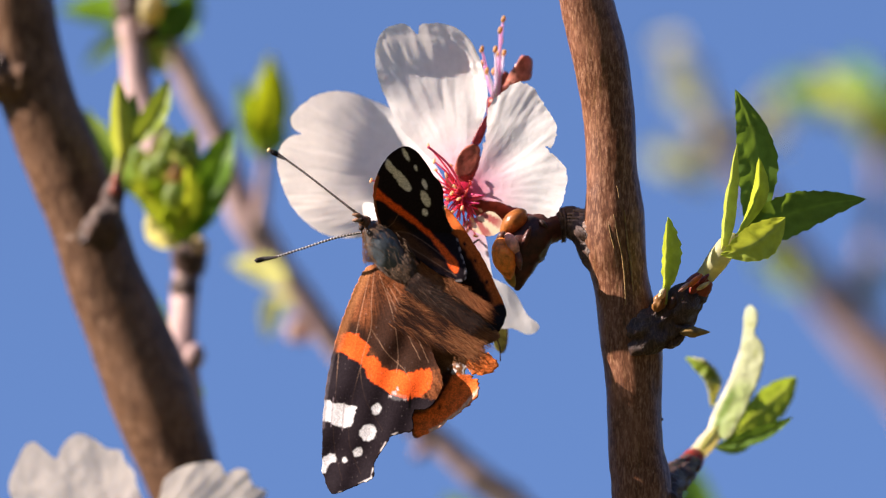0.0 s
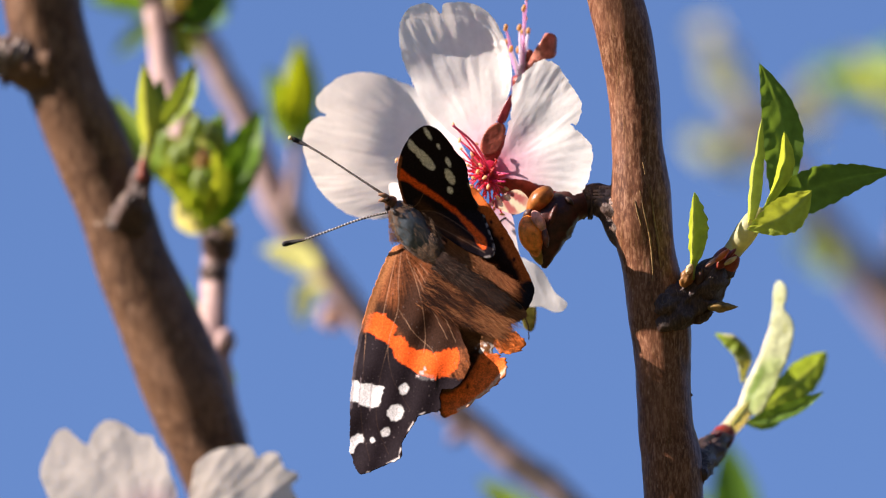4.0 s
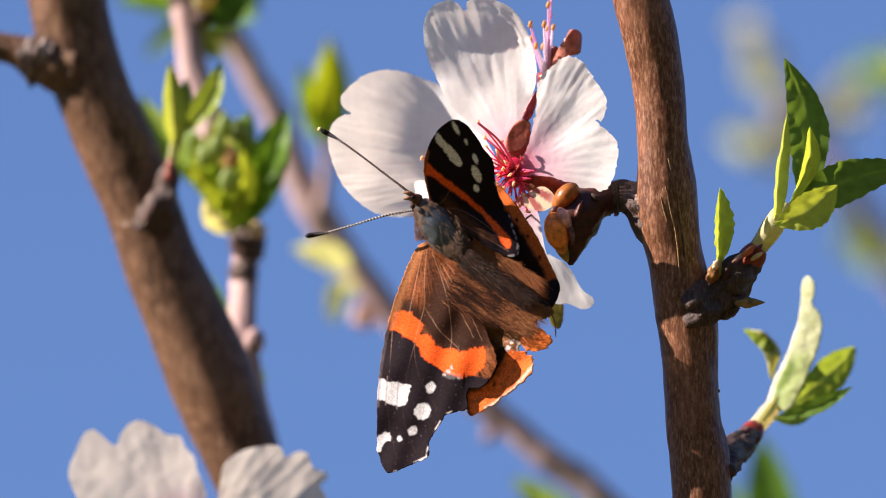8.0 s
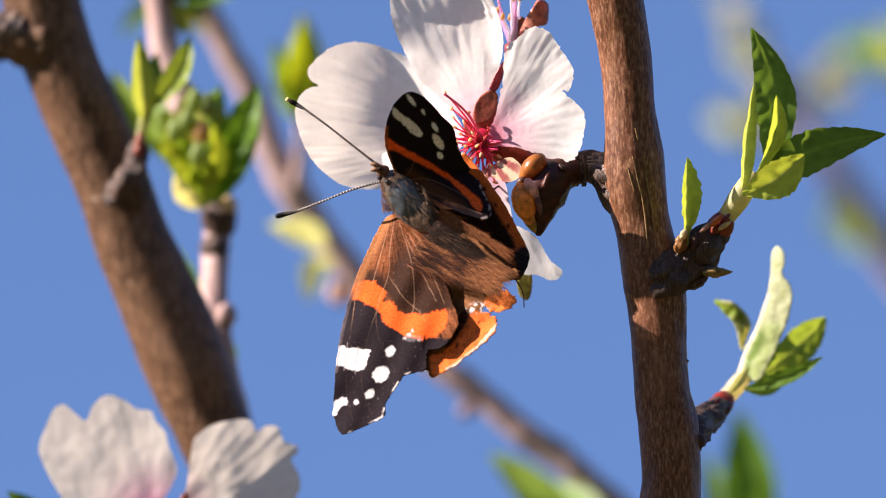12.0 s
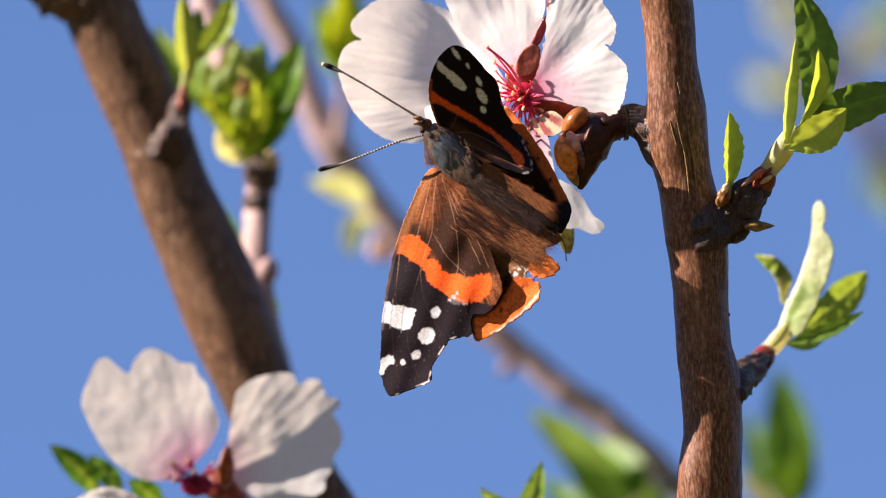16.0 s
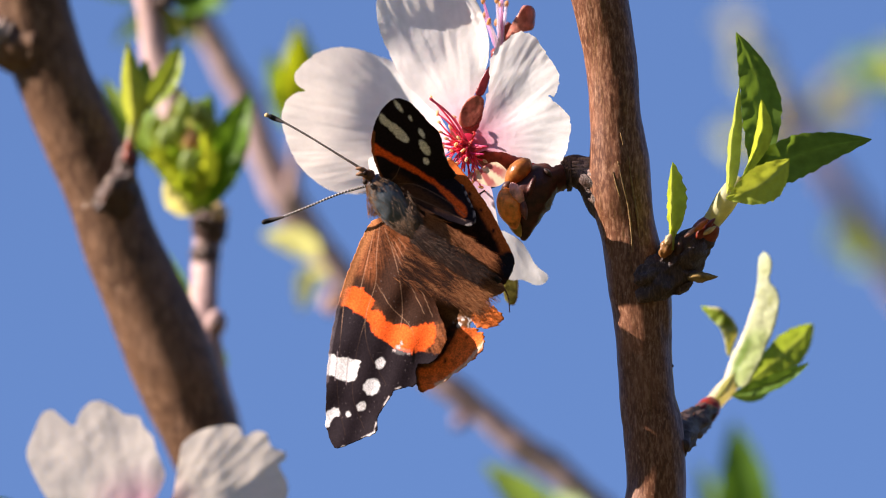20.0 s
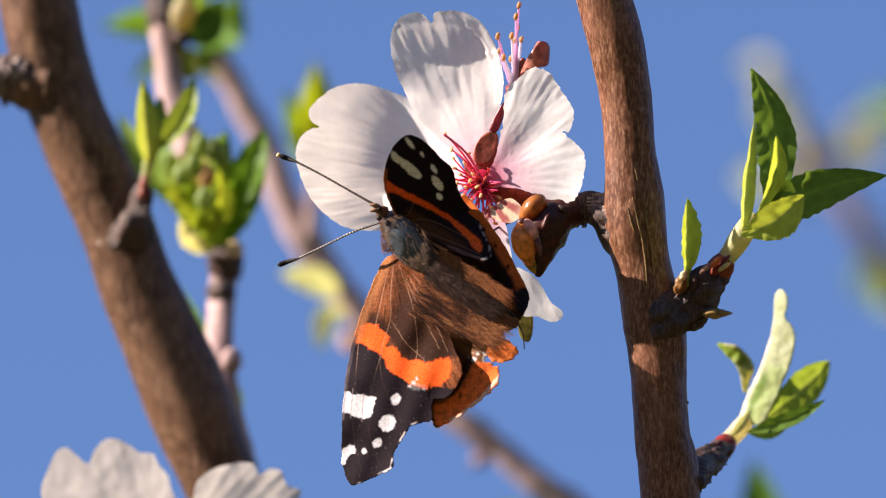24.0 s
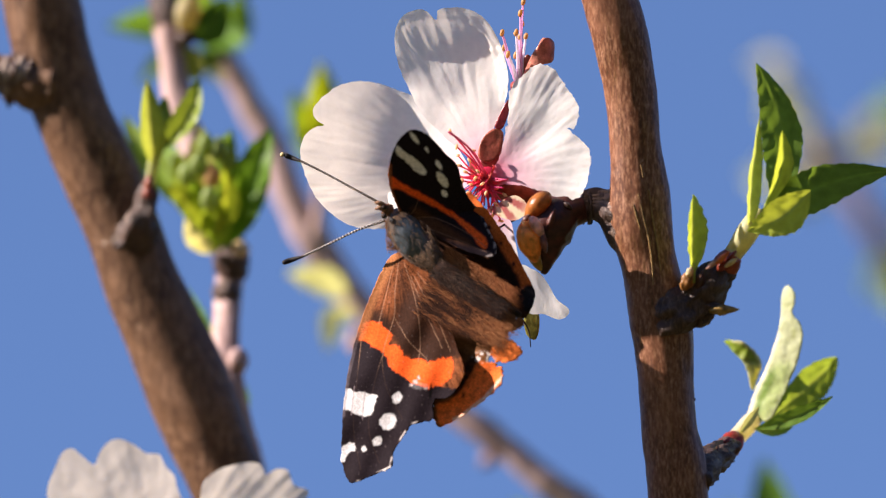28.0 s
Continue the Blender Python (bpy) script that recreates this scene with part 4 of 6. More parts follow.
# ---- the butterfly ----
K2 = (1.66, 430, 420)
BROWN, UMBER, BLACK, ORANGE = (0.145, 0.046, 0.017), (0.030, 0.013, 0.008), (0.0135, 0.0090, 0.0115), (0.80, 0.105, 0.016)
CHALK = (0.60, 0.58, 0.58)


def left_forewing_colour(p):
    q = jitter(jitter(p, 13, 4.0, 2.0), 4.5, 2.6, 3.0)
    c = np.zeros((len(p), 3)) + BROWN
    ray = np.arctan2(p[:, 0] - 655, p[:, 1] - 470)
    c = c * np.array([max(0.15, 1 + 0.7 * noise.noise(Vector((u * 24, d * 0.014, 2.0))) + 0.75 * noise.noise(Vector((u * 70, d * 0.03, 6.0))) + 0.5 * noise.noise(Vector((x * 0.2, y * 0.2, 4.0))))
                      for u, d, (x, y) in zip(ray, np.hypot(p[:, 0] - 655, p[:, 1] - 470), p)])[:, None]
    c = area(c, q, sub([(400, 290), (470, 300), (540, 340), (560, 385), (480, 400), (410, 385), (365, 322), (300, 285), (302, 250), (345, 258), (380, 300)], *K2), UMBER, 12, 0.95)
    c = area(c, q, sub([(385, 110), (420, 170), (470, 290), (430, 330), (390, 260)], *K2), UMBER, 14, 0.7)
    c = area(c, q, [(612, 571), (653, 618), (705, 667), (763, 656), (781, 647), (790, 600), (748, 548), (694, 532), (665, 562), (640, 590)], UMBER, 14, 0.85)
    c = area(c, q, sub([(272, 325), (345, 375), (400, 440), (480, 475), (497, 470), (600, 500), (520, 600), (430, 600), (395, 660), (388, 730), (262, 775), (215, 700), (215, 560), (240, 430)], *K2), BLACK, 3)
    c = area(c, q, sub([(265, 310), (285, 285), (320, 283), (345, 297), (370, 322), (365, 348), (398, 360), (412, 387), (448, 391), (480, 402), (520, 392), (546, 388), (556, 410),
                        (550, 442), (520, 468), (482, 478), (440, 462), (400, 440), (370, 420), (347, 377), (290, 345), (268, 328)], *K2), ORANGE, 2.2)
    c = area(c, jitter(p, 5, 2, 8.0), sub([(225, 490), (250, 481), (268, 492), (285, 490), (310, 496), (332, 502), (326, 522), (319, 553), (300, 562), (270, 556), (250, 545), (228, 536)], *K2), CHALK, 1.5)
    c = spots(c, jitter(p, 6, 2, 9.0), [(391 / 1.66 + 430, 507 / 1.66 + 420, 8, 10, 15), (366 / 1.66 + 430, 577 / 1.66 + 420, 14, 15.5, 40),
                                        (336 / 1.66 + 430, 634 / 1.66 + 420, 7.5, 9, 30), (297 / 1.66 + 430, 657 / 1.66 + 420, 4.6, 5, 0)], CHALK)
    c = area(c, jitter(p, 5, 2, 8.0), sub([(233, 652), (262, 638), (273, 660), (252, 670), (240, 695), (228, 690)], *K2), CHALK, 1.5)
    c = area(c, jitter(p, 4, 3, 5.0), sub([(425, 470), (460, 462), (488, 478), (450, 482)], *K2), CHALK, 2, 0.12)
    worn = np.array([noise.noise(Vector((x * 0.33, y * 0.22, 31.0))) for x, y in p])
    c = mixc(c, (0.34, 0.27, 0.27), step01(worn, 0.52, 0.7) * 0.16)
    # pale fringe of the outer edge
    fringe = line_dist(p, np.array(sub([(262, 757), (330, 735), (378, 712), (388, 660), (420, 608), (432, 588), (452, 580)], *K2)))
    broken = np.array([noise.noise(Vector((x * 0.07, y * 0.07, 1.0))) for x, y in p])
    c = mixc(c, (0.50, 0.44, 0.42), (1 - step01(fringe, 1.5, 4.0)) * step01(broken, -0.05, 0.15))
    ln = [[(385, 100), (376, 190), (375, 270), (345, 380), (360, 480), (410, 570)], [(376, 270), (420, 340), (480, 400), (500, 470)], [(420, 150), (470, 260), (520, 360)],
          [(360, 110), (315, 200), (285, 290)], [(400, 110), (440, 230), (455, 340), (450, 400)], [(430, 150), (500, 270), (545, 370)], [(370, 110), (350, 200), (330, 290)], [(440, 140), (520, 240), (570, 340)], [(280, 340), (270, 470), (265, 600), (290, 720)], [(345, 380), (320, 480), (310, 600), (345, 700)]]
    c = veins(c, p, [sub(x, *K2) for x in ln], (0.42, 0.24, 0.15), 0.9, 0.42 * (1 - 0.9 * step01(p[:, 1], 640, 690)))
    c = veins(c, p, [[(589, 706), (585, 756)], [(608, 714), (605, 764)]], (0.22, 0.17, 0.18), 1.6, 0.6)
    edge = line_dist(p, np.array(sub([(360, 92), (300, 220), (268, 320)], *K2)))
    c = mixc(c, (0.50, 0.20, 0.08), (1 - step01(edge, 3, 18)) * 0.8)
    c = spots(c, p, [(725, 714, 2.4, 14, 4)], (0.004, 0.003, 0.003), 1.0)
    c = spots(c, jitter(p, 3, 2.5, 12.0), [(697, 697, 4, 4, 0), (703, 690, 2, 4, 0), (690, 703, 3, 2, 0), (716, 709, 3, 2, 0)], (0.45, 0.34, 0.32), 1.0)
    edge = line_dist(p, np.array(sub([(268, 320), (242, 450), (232, 560)], *K2)))
    return mixc(c, (0.10, 0.08, 0.09), (1 - step01(edge, 2, 6)) * 0.6)


def hind_colour(p):
    q = jitter(p, 9, 3.0, 4.0)
    c = np.zeros((len(p), 3)) + (0.15, 0.064, 0.026)
    streak = np.array([noise.noise(Vector(((x * 0.8 + y) * 0.012, (y - 0.75 * x) * 0.11, 3.0))) for x, y in p])
    c = c * (1 + 0.55 * streak)[:, None]
    # the forewing's shadow, painted as a dark strip along its edge
    c = area(c, q, sub([(555, 435), (598, 392), (615, 400), (592, 455), (565, 500), (545, 515)], *K2), UMBER, 4)
    c = area(c, q, sub([(500, 525), (530, 520), (535, 515), (565, 495), (592, 455), (612, 418), (632, 403), (700, 415), (700, 450), (600, 560), (515, 592)], *K2), (0.86, 0.17, 0.035), 3)
    c = area(c, q, sub([(655, 372), (690, 340), (760, 330), (760, 410), (665, 412)], *K2), (0.82, 0.20, 0.045), 3)
    c = spots(c, q, [(577 / 1.66 + 430, 503 / 1.66 + 420, 3, 4, 0), (640 / 1.66 + 430, 432 / 1.66 + 420, 2.5, 3, 0), (690 / 1.66 + 430, 372 / 1.66 + 420, 2, 2, 0)], (0.10, 0.03, 0.015))
    torn = np.array([noise.noise(Vector((x * 0.16, y * 0.16, 2.0))) + 0.6 * noise.noise(Vector((x * 0.4, y * 0.4, 7.0))) for x, y in p])
    near = 1 - step01(np.hypot((p[:, 0] - 815) / 26, (p[:, 1] - 655) / 13), 0.5, 1.0)
    c = mixc(c, (0.62, 0.56, 0.54), near * step01(torn, 0.0, 0.2))
    # dark mottling of the orange, painted in for the forewing's shade
    speck = np.array([noise.noise(Vector((x * 0.11, y * 0.11, 12.0))) for x, y in p])
    c = mixc(c, (0.16, 0.035, 0.015), step01(speck, 0.05, 0.30) * 0.35 * step01(p[:, 1], 640, 660))
    fringe = line_dist(p, np.array(sub([(550, 571), (575, 560), (640, 510), (692, 450)], *K2)))
    return mixc(c, (0.72, 0.55, 0.42), (1 - step01(fringe, 1.5, 4)) * 0.8)


K1 = (2.22, 425, 201)


def right_forewing_colour(p):
    q = jitter(p, 9, 2.2, 6.0)
    c = np.zeros((len(p), 3)) + BLACK
    c = area(c, q, sub([(522, 282), (545, 300), (600, 345), (690, 415), (770, 488), (850, 580), (858, 622), (832, 622), (800, 565), (740, 485), (640, 405), (590, 370), (560, 345), (522, 332)], *K1), ORANGE, 2)
    c = area(c, q, sub([(600, 420), (700, 500), (800, 600), (700, 560), (600, 480)], *K1), (0.09, 0.035, 0.014), 8, 0.8)
    c = area(c, jitter(p, 5, 1.6, 9.0), sub([(572, 188), (582, 180), (600, 204), (640, 240), (672, 290), (660, 306), (630, 285), (600, 242), (572, 212)], *K1), (0.72, 0.69, 0.68), 1.4)
    k = lambda x, y: (x / 2.22 + 425, y / 2.22 + 201)
    c = spots(c, jitter(p, 5, 1.5, 9.0), [(*k(650, 160), 4, 12, -28), (*k(690, 213), 2.5, 5, -20), (*k(725, 278), 4, 9, -20), (*k(728, 335), 7, 15, -25), (*k(726, 388), 5, 7, -25)], (0.74, 0.72, 0.71), 1.2)
    edge = line_dist(p, np.array(sub([(800, 360), (850, 480), (890, 610), (885, 655), (850, 662)], *K1)))
    bits = np.array([noise.noise(Vector((x * 0.12, y * 0.12, 3.0))) for x, y in p])
    c = mixc(c, (0.40, 0.34, 0.32), (1 - step01(edge, 1.5, 4.5)) * 0.7 * step01(bits, -0.2, 0.15))
    edge = line_dist(p, np.array(sub([(550, 460), (530, 400), (520, 330), (535, 250)], *K1)))
    c = mixc(c, (0.30, 0.10, 0.04), (1 - step01(edge, 2, 6)) * 0.8)
    return veins(c, p, [sub(x, *K1) for x in ([(560, 460), (600, 430), (620, 395)], [(565, 470), (690, 540), (850, 640)], [(560, 465), (660, 470), (770, 540), (850, 620)])], (0.2, 0.11, 0.07), 1.3, 0.5)


def right_hind_colour(p):
    q = jitter(p, 8, 2.5, 7.0)
    c = np.zeros((len(p), 3)) + (0.040, 0.017, 0.010)
    streak = np.array([noise.noise(Vector(((x * 0.8 + y) * 0.012, (y - 0.75 * x) * 0.11, 9.0))) for x, y in p])
    c = c * (1 + 0.5 * streak)[:, None]
    c = area(c, q, [(828, 500), (800, 400), (850, 450), (880, 530), (870, 560), (845, 540)], (0.02, 0.010, 0.009), 6)
    edge = line_dist(p, np.array([(790, 372), (820, 410), (850, 455), (878, 510), (893, 548)]))
    c = mixc(c, (0.55, 0.12, 0.025), (1 - step01(edge + 4 * np.array([noise.noise(Vector((x * 0.08, y * 0.08, 1.0))) for x, y in p]), 11, 20)) * 0.9)
    c = spots(c, q, [(842, 462, 3, 4, 0), (862, 500, 3, 4, 0), (822, 432, 3, 4, 0)], BLACK)
    return area(c, q, [(872, 545), (898, 540), (896, 575), (878, 585)], (0.014, 0.013, 0.017), 3)


WING_HINGE, RIGHT_HINGE, ANT_1, ANT_2 = L(662, 478, -12), L(692, 412, -13), L(640, 385, -14), L(640, 411, -14)


def butterfly():
    t = thing("butterfly", L(700, 470, -11), "dark brown butterfly with orange bands, white spots and tattered hindwing", "butterfly")
    fore = sub([(352, 100), (325, 155), (300, 215), (266, 325), (241, 450), (232, 560), (231, 680), (246, 735), (262, 758), (300, 747), (345, 727), (379, 712), (384, 680), (390, 655),
                (420, 610), (434, 588), (470, 578), (497, 568), (500, 515), (530, 508), (556, 495), (582, 455), (588, 420), (570, 370), (545, 300), (515, 200), (450, 110), (390, 80)], *K2)

    def d_fore(a, b):
        s = (b - 478) * 0.0752
        return -11.5 - 0.10 * s - 0.030 * (a - 640) + 0.5 * nz(a, b, 1.0, 60) + 0.12 * math.sin((a + 0.35 * b) * 0.11)

    lf = part("left_forewing", sheet(fore, 1.6, d_fore, left_forewing_colour, 0.00008, 8, 2.0, 1.0), WING, t, "black-tipped brown wing with an orange band and white spots", WING_HINGE)
    hind = sub([(420, 80), (480, 100), (560, 130), (640, 190), (700, 250), (755, 285), (745, 305), (700, 330), (735, 352), (746, 378), (738, 395), (700, 408), (672, 402),
                (662, 385), (655, 400), (690, 425), (696, 446), (680, 480), (640, 515), (575, 562), (516, 590), (494, 578), (484, 540), (490, 500), (520, 440), (470, 340), (425, 200)], *K2)

    def d_hind(a, b):
        s = (b - 478) * 0.0752
        return -12.4 - 0.07 * s - 0.026 * (a - 700) + 0.5 * nz(a, b, 11.0, 45)

    rear_wing = part("left_hindwing", sheet(hind, 3.0, d_hind, hind_colour, 0.00008, 7, 6.5, 4.0), WING, t, "tattered brown hindwing with an orange edge", WING_HINGE)
    rfore = sub([(548, 458), (534, 400), (521, 330), (530, 260), (562, 192), (600, 150), (645, 128), (690, 146), (722, 182), (760, 240), (794, 290), (802, 360), (815, 420),
                 (850, 480), (875, 560), (891, 615), (887, 652), (862, 664), (800, 640), (740, 602), (650, 535), (575, 485)], *K1)

    def d_rfore(a, b):
        return -13.5 - (0.055 * (412 - b) if b < 412 else 0.042 * (b - 412)) * 0.9 + 0.012 * (a - 700) + 0.4 * nz(a, b, 21.0, 40)

    part("right_forewing", sheet(rfore, 1.9, d_rfore, right_forewing_colour, 0.00008, 8, 1.2, 7.0), WING, t, "raised black wing with an orange band and white spots", RIGHT_HINGE)
    rhind = [(700, 425), (740, 410), (785, 370), (806, 385), (832, 420), (856, 460), (880, 510), (896, 550), (892, 572), (876, 596), (850, 590), (800, 570), (760, 535), (720, 480)]
    part("right_hindwing", sheet(rhind, 3.0, lambda a, b: -10.4 - 0.021 * (a - 700) + 0.5 * nz(a, b, 31.0, 40), right_hind_colour, 0.00008, 8, 1.5, 9.0), WING, t,
         "raised brown hindwing with an orange edge", RIGHT_HINGE)
    # body
    part("thorax", tube(plan_rows([(650, 399, -13.5, 14), (663, 415, -13.5, 24), (679, 437, -13.5, 31), (695, 459, -13.2, 30), (718, 484, -12.5, 24), (738, 500, -12, 18)]), 26, 8, 0.10, 6, 2,
                        colour=(0.065, 0.08, 0.094)), GLOSS, t, "glossy grey-blue thorax with brown fur")
    part("abdomen", tube(plan_rows([(726, 488, -12.6, 17), (752, 510, -13.3, 18), (785, 534, -14, 18), (820, 556, -14.6, 16), (852, 574, -15.2, 11), (874, 586, -15.5, 5)]), 20, 8, 0.10, 6, 5,
                         colour=(0.022, 0.014, 0.011)), FUR, t, "dark furry abdomen")
    head = part("head", blob(L(645, 393, -14), (-0.6, -0.2, 0.55), 11 * UNIT, 12 * UNIT, 14, 10, 1, 0.1, (0.10, 0.05, 0.028), 0.2), FUR, t, "brown furry head")
    for b, w in ((388, -15), (404, -15.4)):
        part("eye", blob(L(639, b, w), (0, -1, 0), 4.5 * UNIT, 5 * UNIT, 10, 8, 1, 0, (0.03, 0.018, 0.014)), FUR, head)
    for b0, b1 in ((386, 380), (392, 391)):
        part("palp", tube(plan_rows([(640, b0, -14.5, 5), (632, (b0 + b1) / 2 - 2, -15, 4.5), (623, b1, -15, 1.8)]), 8, 5, 0.2, 5, b0, colour=(0.22, 0.12, 0.07)), FUR, head)
    for name, base, rows, hinge in (("antenna", None, [(640, 385, -14, 2.6), (600, 354, -13, 1.9), (545, 311, -11, 1.8), (505, 282, -9.5, 2.0)], ANT_1),
                                    ("antenna", None, [(640, 411, -14, 2.4), (590, 422, -13, 1.9), (535, 440, -11, 1.8), (485, 456, -9.5, 2.2)], ANT_2)):
        first = hinge is ANT_1
        an = part(name, tube(plan_rows(rows), 8, 9, colour=(0.05, 0.035, 0.03)), FUR, t, "thin dark antenna with a club", hinge)
        end = (478, 267, -8.5) if first else (450, 461.5, -8.5)
        part("club", tube(plan_rows([rows[-1], ((rows[-1][0] + end[0]) / 2, (rows[-1][1] + end[1]) / 2, end[2], 4.2), (end[0] + 4, end[1] - (0 if not first else -2), end[2], 4.6), (*end, 2.5)]), 9, 5,
                          colour=(0.012, 0.010, 0.010), round_end=True), FUR, an, "black club")
        if first:
            part("club_tip", blob(L(475, 265.5, -8.5), (-1, 0, 0.8), 4 * UNIT, 4.2 * UNIT, 8, 6, 1, 0, (0.55, 0.42, 0.2)), FUR, an, "pale tip")
        line = smooth_line([r[:3] for r in rows], 30, False)
        for i in range(3 if not first else 6, len(line) - 4, 3):
            a, b, w = line[i]
            d = line[min(i + 1, len(line) - 1)] - line[i - 1]
            part("antenna_band", blob(L(a, b, w - 0.03), (d[0], 0, -d[1]), (1.3 if not first else 0.9) * UNIT, (2.5 if not first else 2.15) * UNIT, 7, 4, 1, 0,
                                      (0.62, 0.60, 0.58) if not first else (0.22, 0.20, 0.18)), FUR, an)
    # legs
    for rows in ([(812, 470, -13, 2.2), (830, 440, -11, 2.0), (846, 425, -8, 1.8), (866, 416, -5, 1.4)], [(664, 420, -12, 3), (668, 396, -9, 2.2), (690, 372, -6, 1.8)],
                 [(870, 585, -9, 1.6), (884, 612, -8, 1.2), (886, 640, -7, 1.0)]):
        part("leg", tube(plan_rows(rows), 7, 6, 0.2, 4, rows[0][0], colour=(0.04, 0.022, 0.018)), FUR, t, "thin dark leg")
    # fur in rigid tufts
    rnd = random.Random(11)

    def tuft(count, place, flow, length, colour, name, label, owner=t):
        hairs = []
        for _ in range(count):
            a, b, w = place()
            fx, fy, fw = flow(a, b)
            ln = rnd.uniform(0.6, 1.3) * length
            n = math.hypot(fx, fy) or 1
            da, db = fx / n * ln + rnd.gauss(0, 0.2) * ln, fy / n * ln + rnd.gauss(0, 0.2) * ln
            p0, p1, p2 = L(a, b, w), L(a + da * 0.5, b + db * 0.5, w + fw * 0.6), L(a + da, b + db, w + fw)
            side = Vector((-db, 0, -da)).normalized() * 0.28 * UNIT
            pick = colour(a, b) if callable(colour) else colour
            if pick is None:
                continue
            cc = np.array(pick[rnd.randrange(len(pick))]) * rnd.uniform(0.3, 0.8) * (1.20, 0.84, 0.62)
            hairs.append(([p0 - side, p0 + side, p1 + side * 0.8, p1 - side * 0.8, p2], [(0, 1, 2, 3), (3, 2, 4)], np.zeros((5, 3)) + cc))
        tagged(part(name, joined(hairs), FUR, owner, label), kind="stuff")

    def on_thorax():
        u, v = rnd.uniform(0, 1), rnd.uniform(-0.95, 0.95)
        a, b = 652 + 76 * u, 402 + 92 * u
        r = 14 + 24 * math.sin(math.pi * min(1, u * 0.9 + 0.08))
        return a + v * r * 0.77, b - v * r * 0.64, -13.5 - 0.0752 * r * math.sqrt(1 - v * v)

    tuft(1900, on_thorax, lambda a, b: (0.6, 0.8, -0.25), 9, lambda a, b: None if ((a - 684) / 33) ** 2 + ((b - 437) / 43) ** 2 < rnd.uniform(0.7, 1.1) and rnd.random() < 0.93 else [(0.17, 0.155, 0.135), (0.13, 0.105, 0.08), (0.26, 0.22, 0.17), (0.11, 0.09, 0.075)], "fur", "grey-blue fur")
    tuft(700, lambda: (rnd.uniform(640, 664) + 0.0, rnd.uniform(394, 462), -14.6), lambda a, b: (0.1 + 0.006 * (b - 400), 1, -0.2), 9, [(0.36, 0.24, 0.16), (0.24, 0.15, 0.09)], "fur", "tawny fur")

    def on_abdomen():
        u, v = rnd.uniform(0, 0.9), rnd.uniform(-0.75, 0.9)
        return 725 + 130 * u - v * 14, 494 + 92 * u + v * 17, -16.6 - 2.6 * u + 1.5 * v * v

    tuft(2600, on_abdomen, lambda a, b: (1, 0.7, -0.3), 18, lambda a, b: [(0.15, 0.13, 0.12), (0.05, 0.036, 0.03), (0.016, 0.011, 0.009)] if a < 785 and rnd.random() < 0.35 else [(0.022, 0.011, 0.008), (0.012, 0.008, 0.007), (0.06, 0.028, 0.013)], "fur", "dark fur")

    def on_hind():
        u, v = rnd.uniform(0, 1), rnd.uniform(0, 1)
        return 715 + 150 * u - 30 * v, 500 + 85 * u + 75 * v * (1 - 0.3 * u), -13.9 - 3.9 * u - 1.4 * v

    tuft(3400, on_hind, lambda a, b: (1, 0.75, -0.25), 27, lambda a, b: [(0.34, 0.17, 0.075), (0.22, 0.10, 0.042), (0.46, 0.28, 0.15)] if math.hypot(a - 835, b - 605) < rnd.uniform(20, 58) or nz(b - 0.75 * a, 0.15 * (a + b), 3.0, 9) > rnd.uniform(0.0, 0.5) else [(0.055, 0.024, 0.011), (0.028, 0.013, 0.008)] if nz(b - 0.75 * a, 0.15 * (a + b), 3.0, 9) < rnd.uniform(-0.35, 0.1) else [(0.16, 0.068, 0.028), (0.09, 0.038, 0.017), (0.035, 0.017, 0.009), (0.30, 0.15, 0.07)], "fur", "dark brown fur", rear_wing)

    def on_right():
        u, v = rnd.uniform(0, 1), rnd.uniform(0, 1)
        a, b = 728 + 118 * u + 16 * v, 492 + 78 * u - 34 * v
        return a, b, -13.0 - 0.026 * (a - 700)

    tuft(3400, on_right, lambda a, b: (1, 0.8, -0.2), 22, lambda a, b: [(0.38, 0.19, 0.088), (0.24, 0.11, 0.05), (0.48, 0.30, 0.17)] if math.hypot((a - 780) / 2.2, b - 512 - 0.55 * (a - 780)) < rnd.uniform(8, 34) else [(0.34, 0.15, 0.066), (0.20, 0.085, 0.036), (0.50, 0.27, 0.13)], "fur", "tawny fur")
    t.matrix_world = FR @ Matrix.Translation(ORG[t] + Vector((0, 0.007, 0)))      # it sits close to the branch
    return t


BUTTERFLY = butterfly()


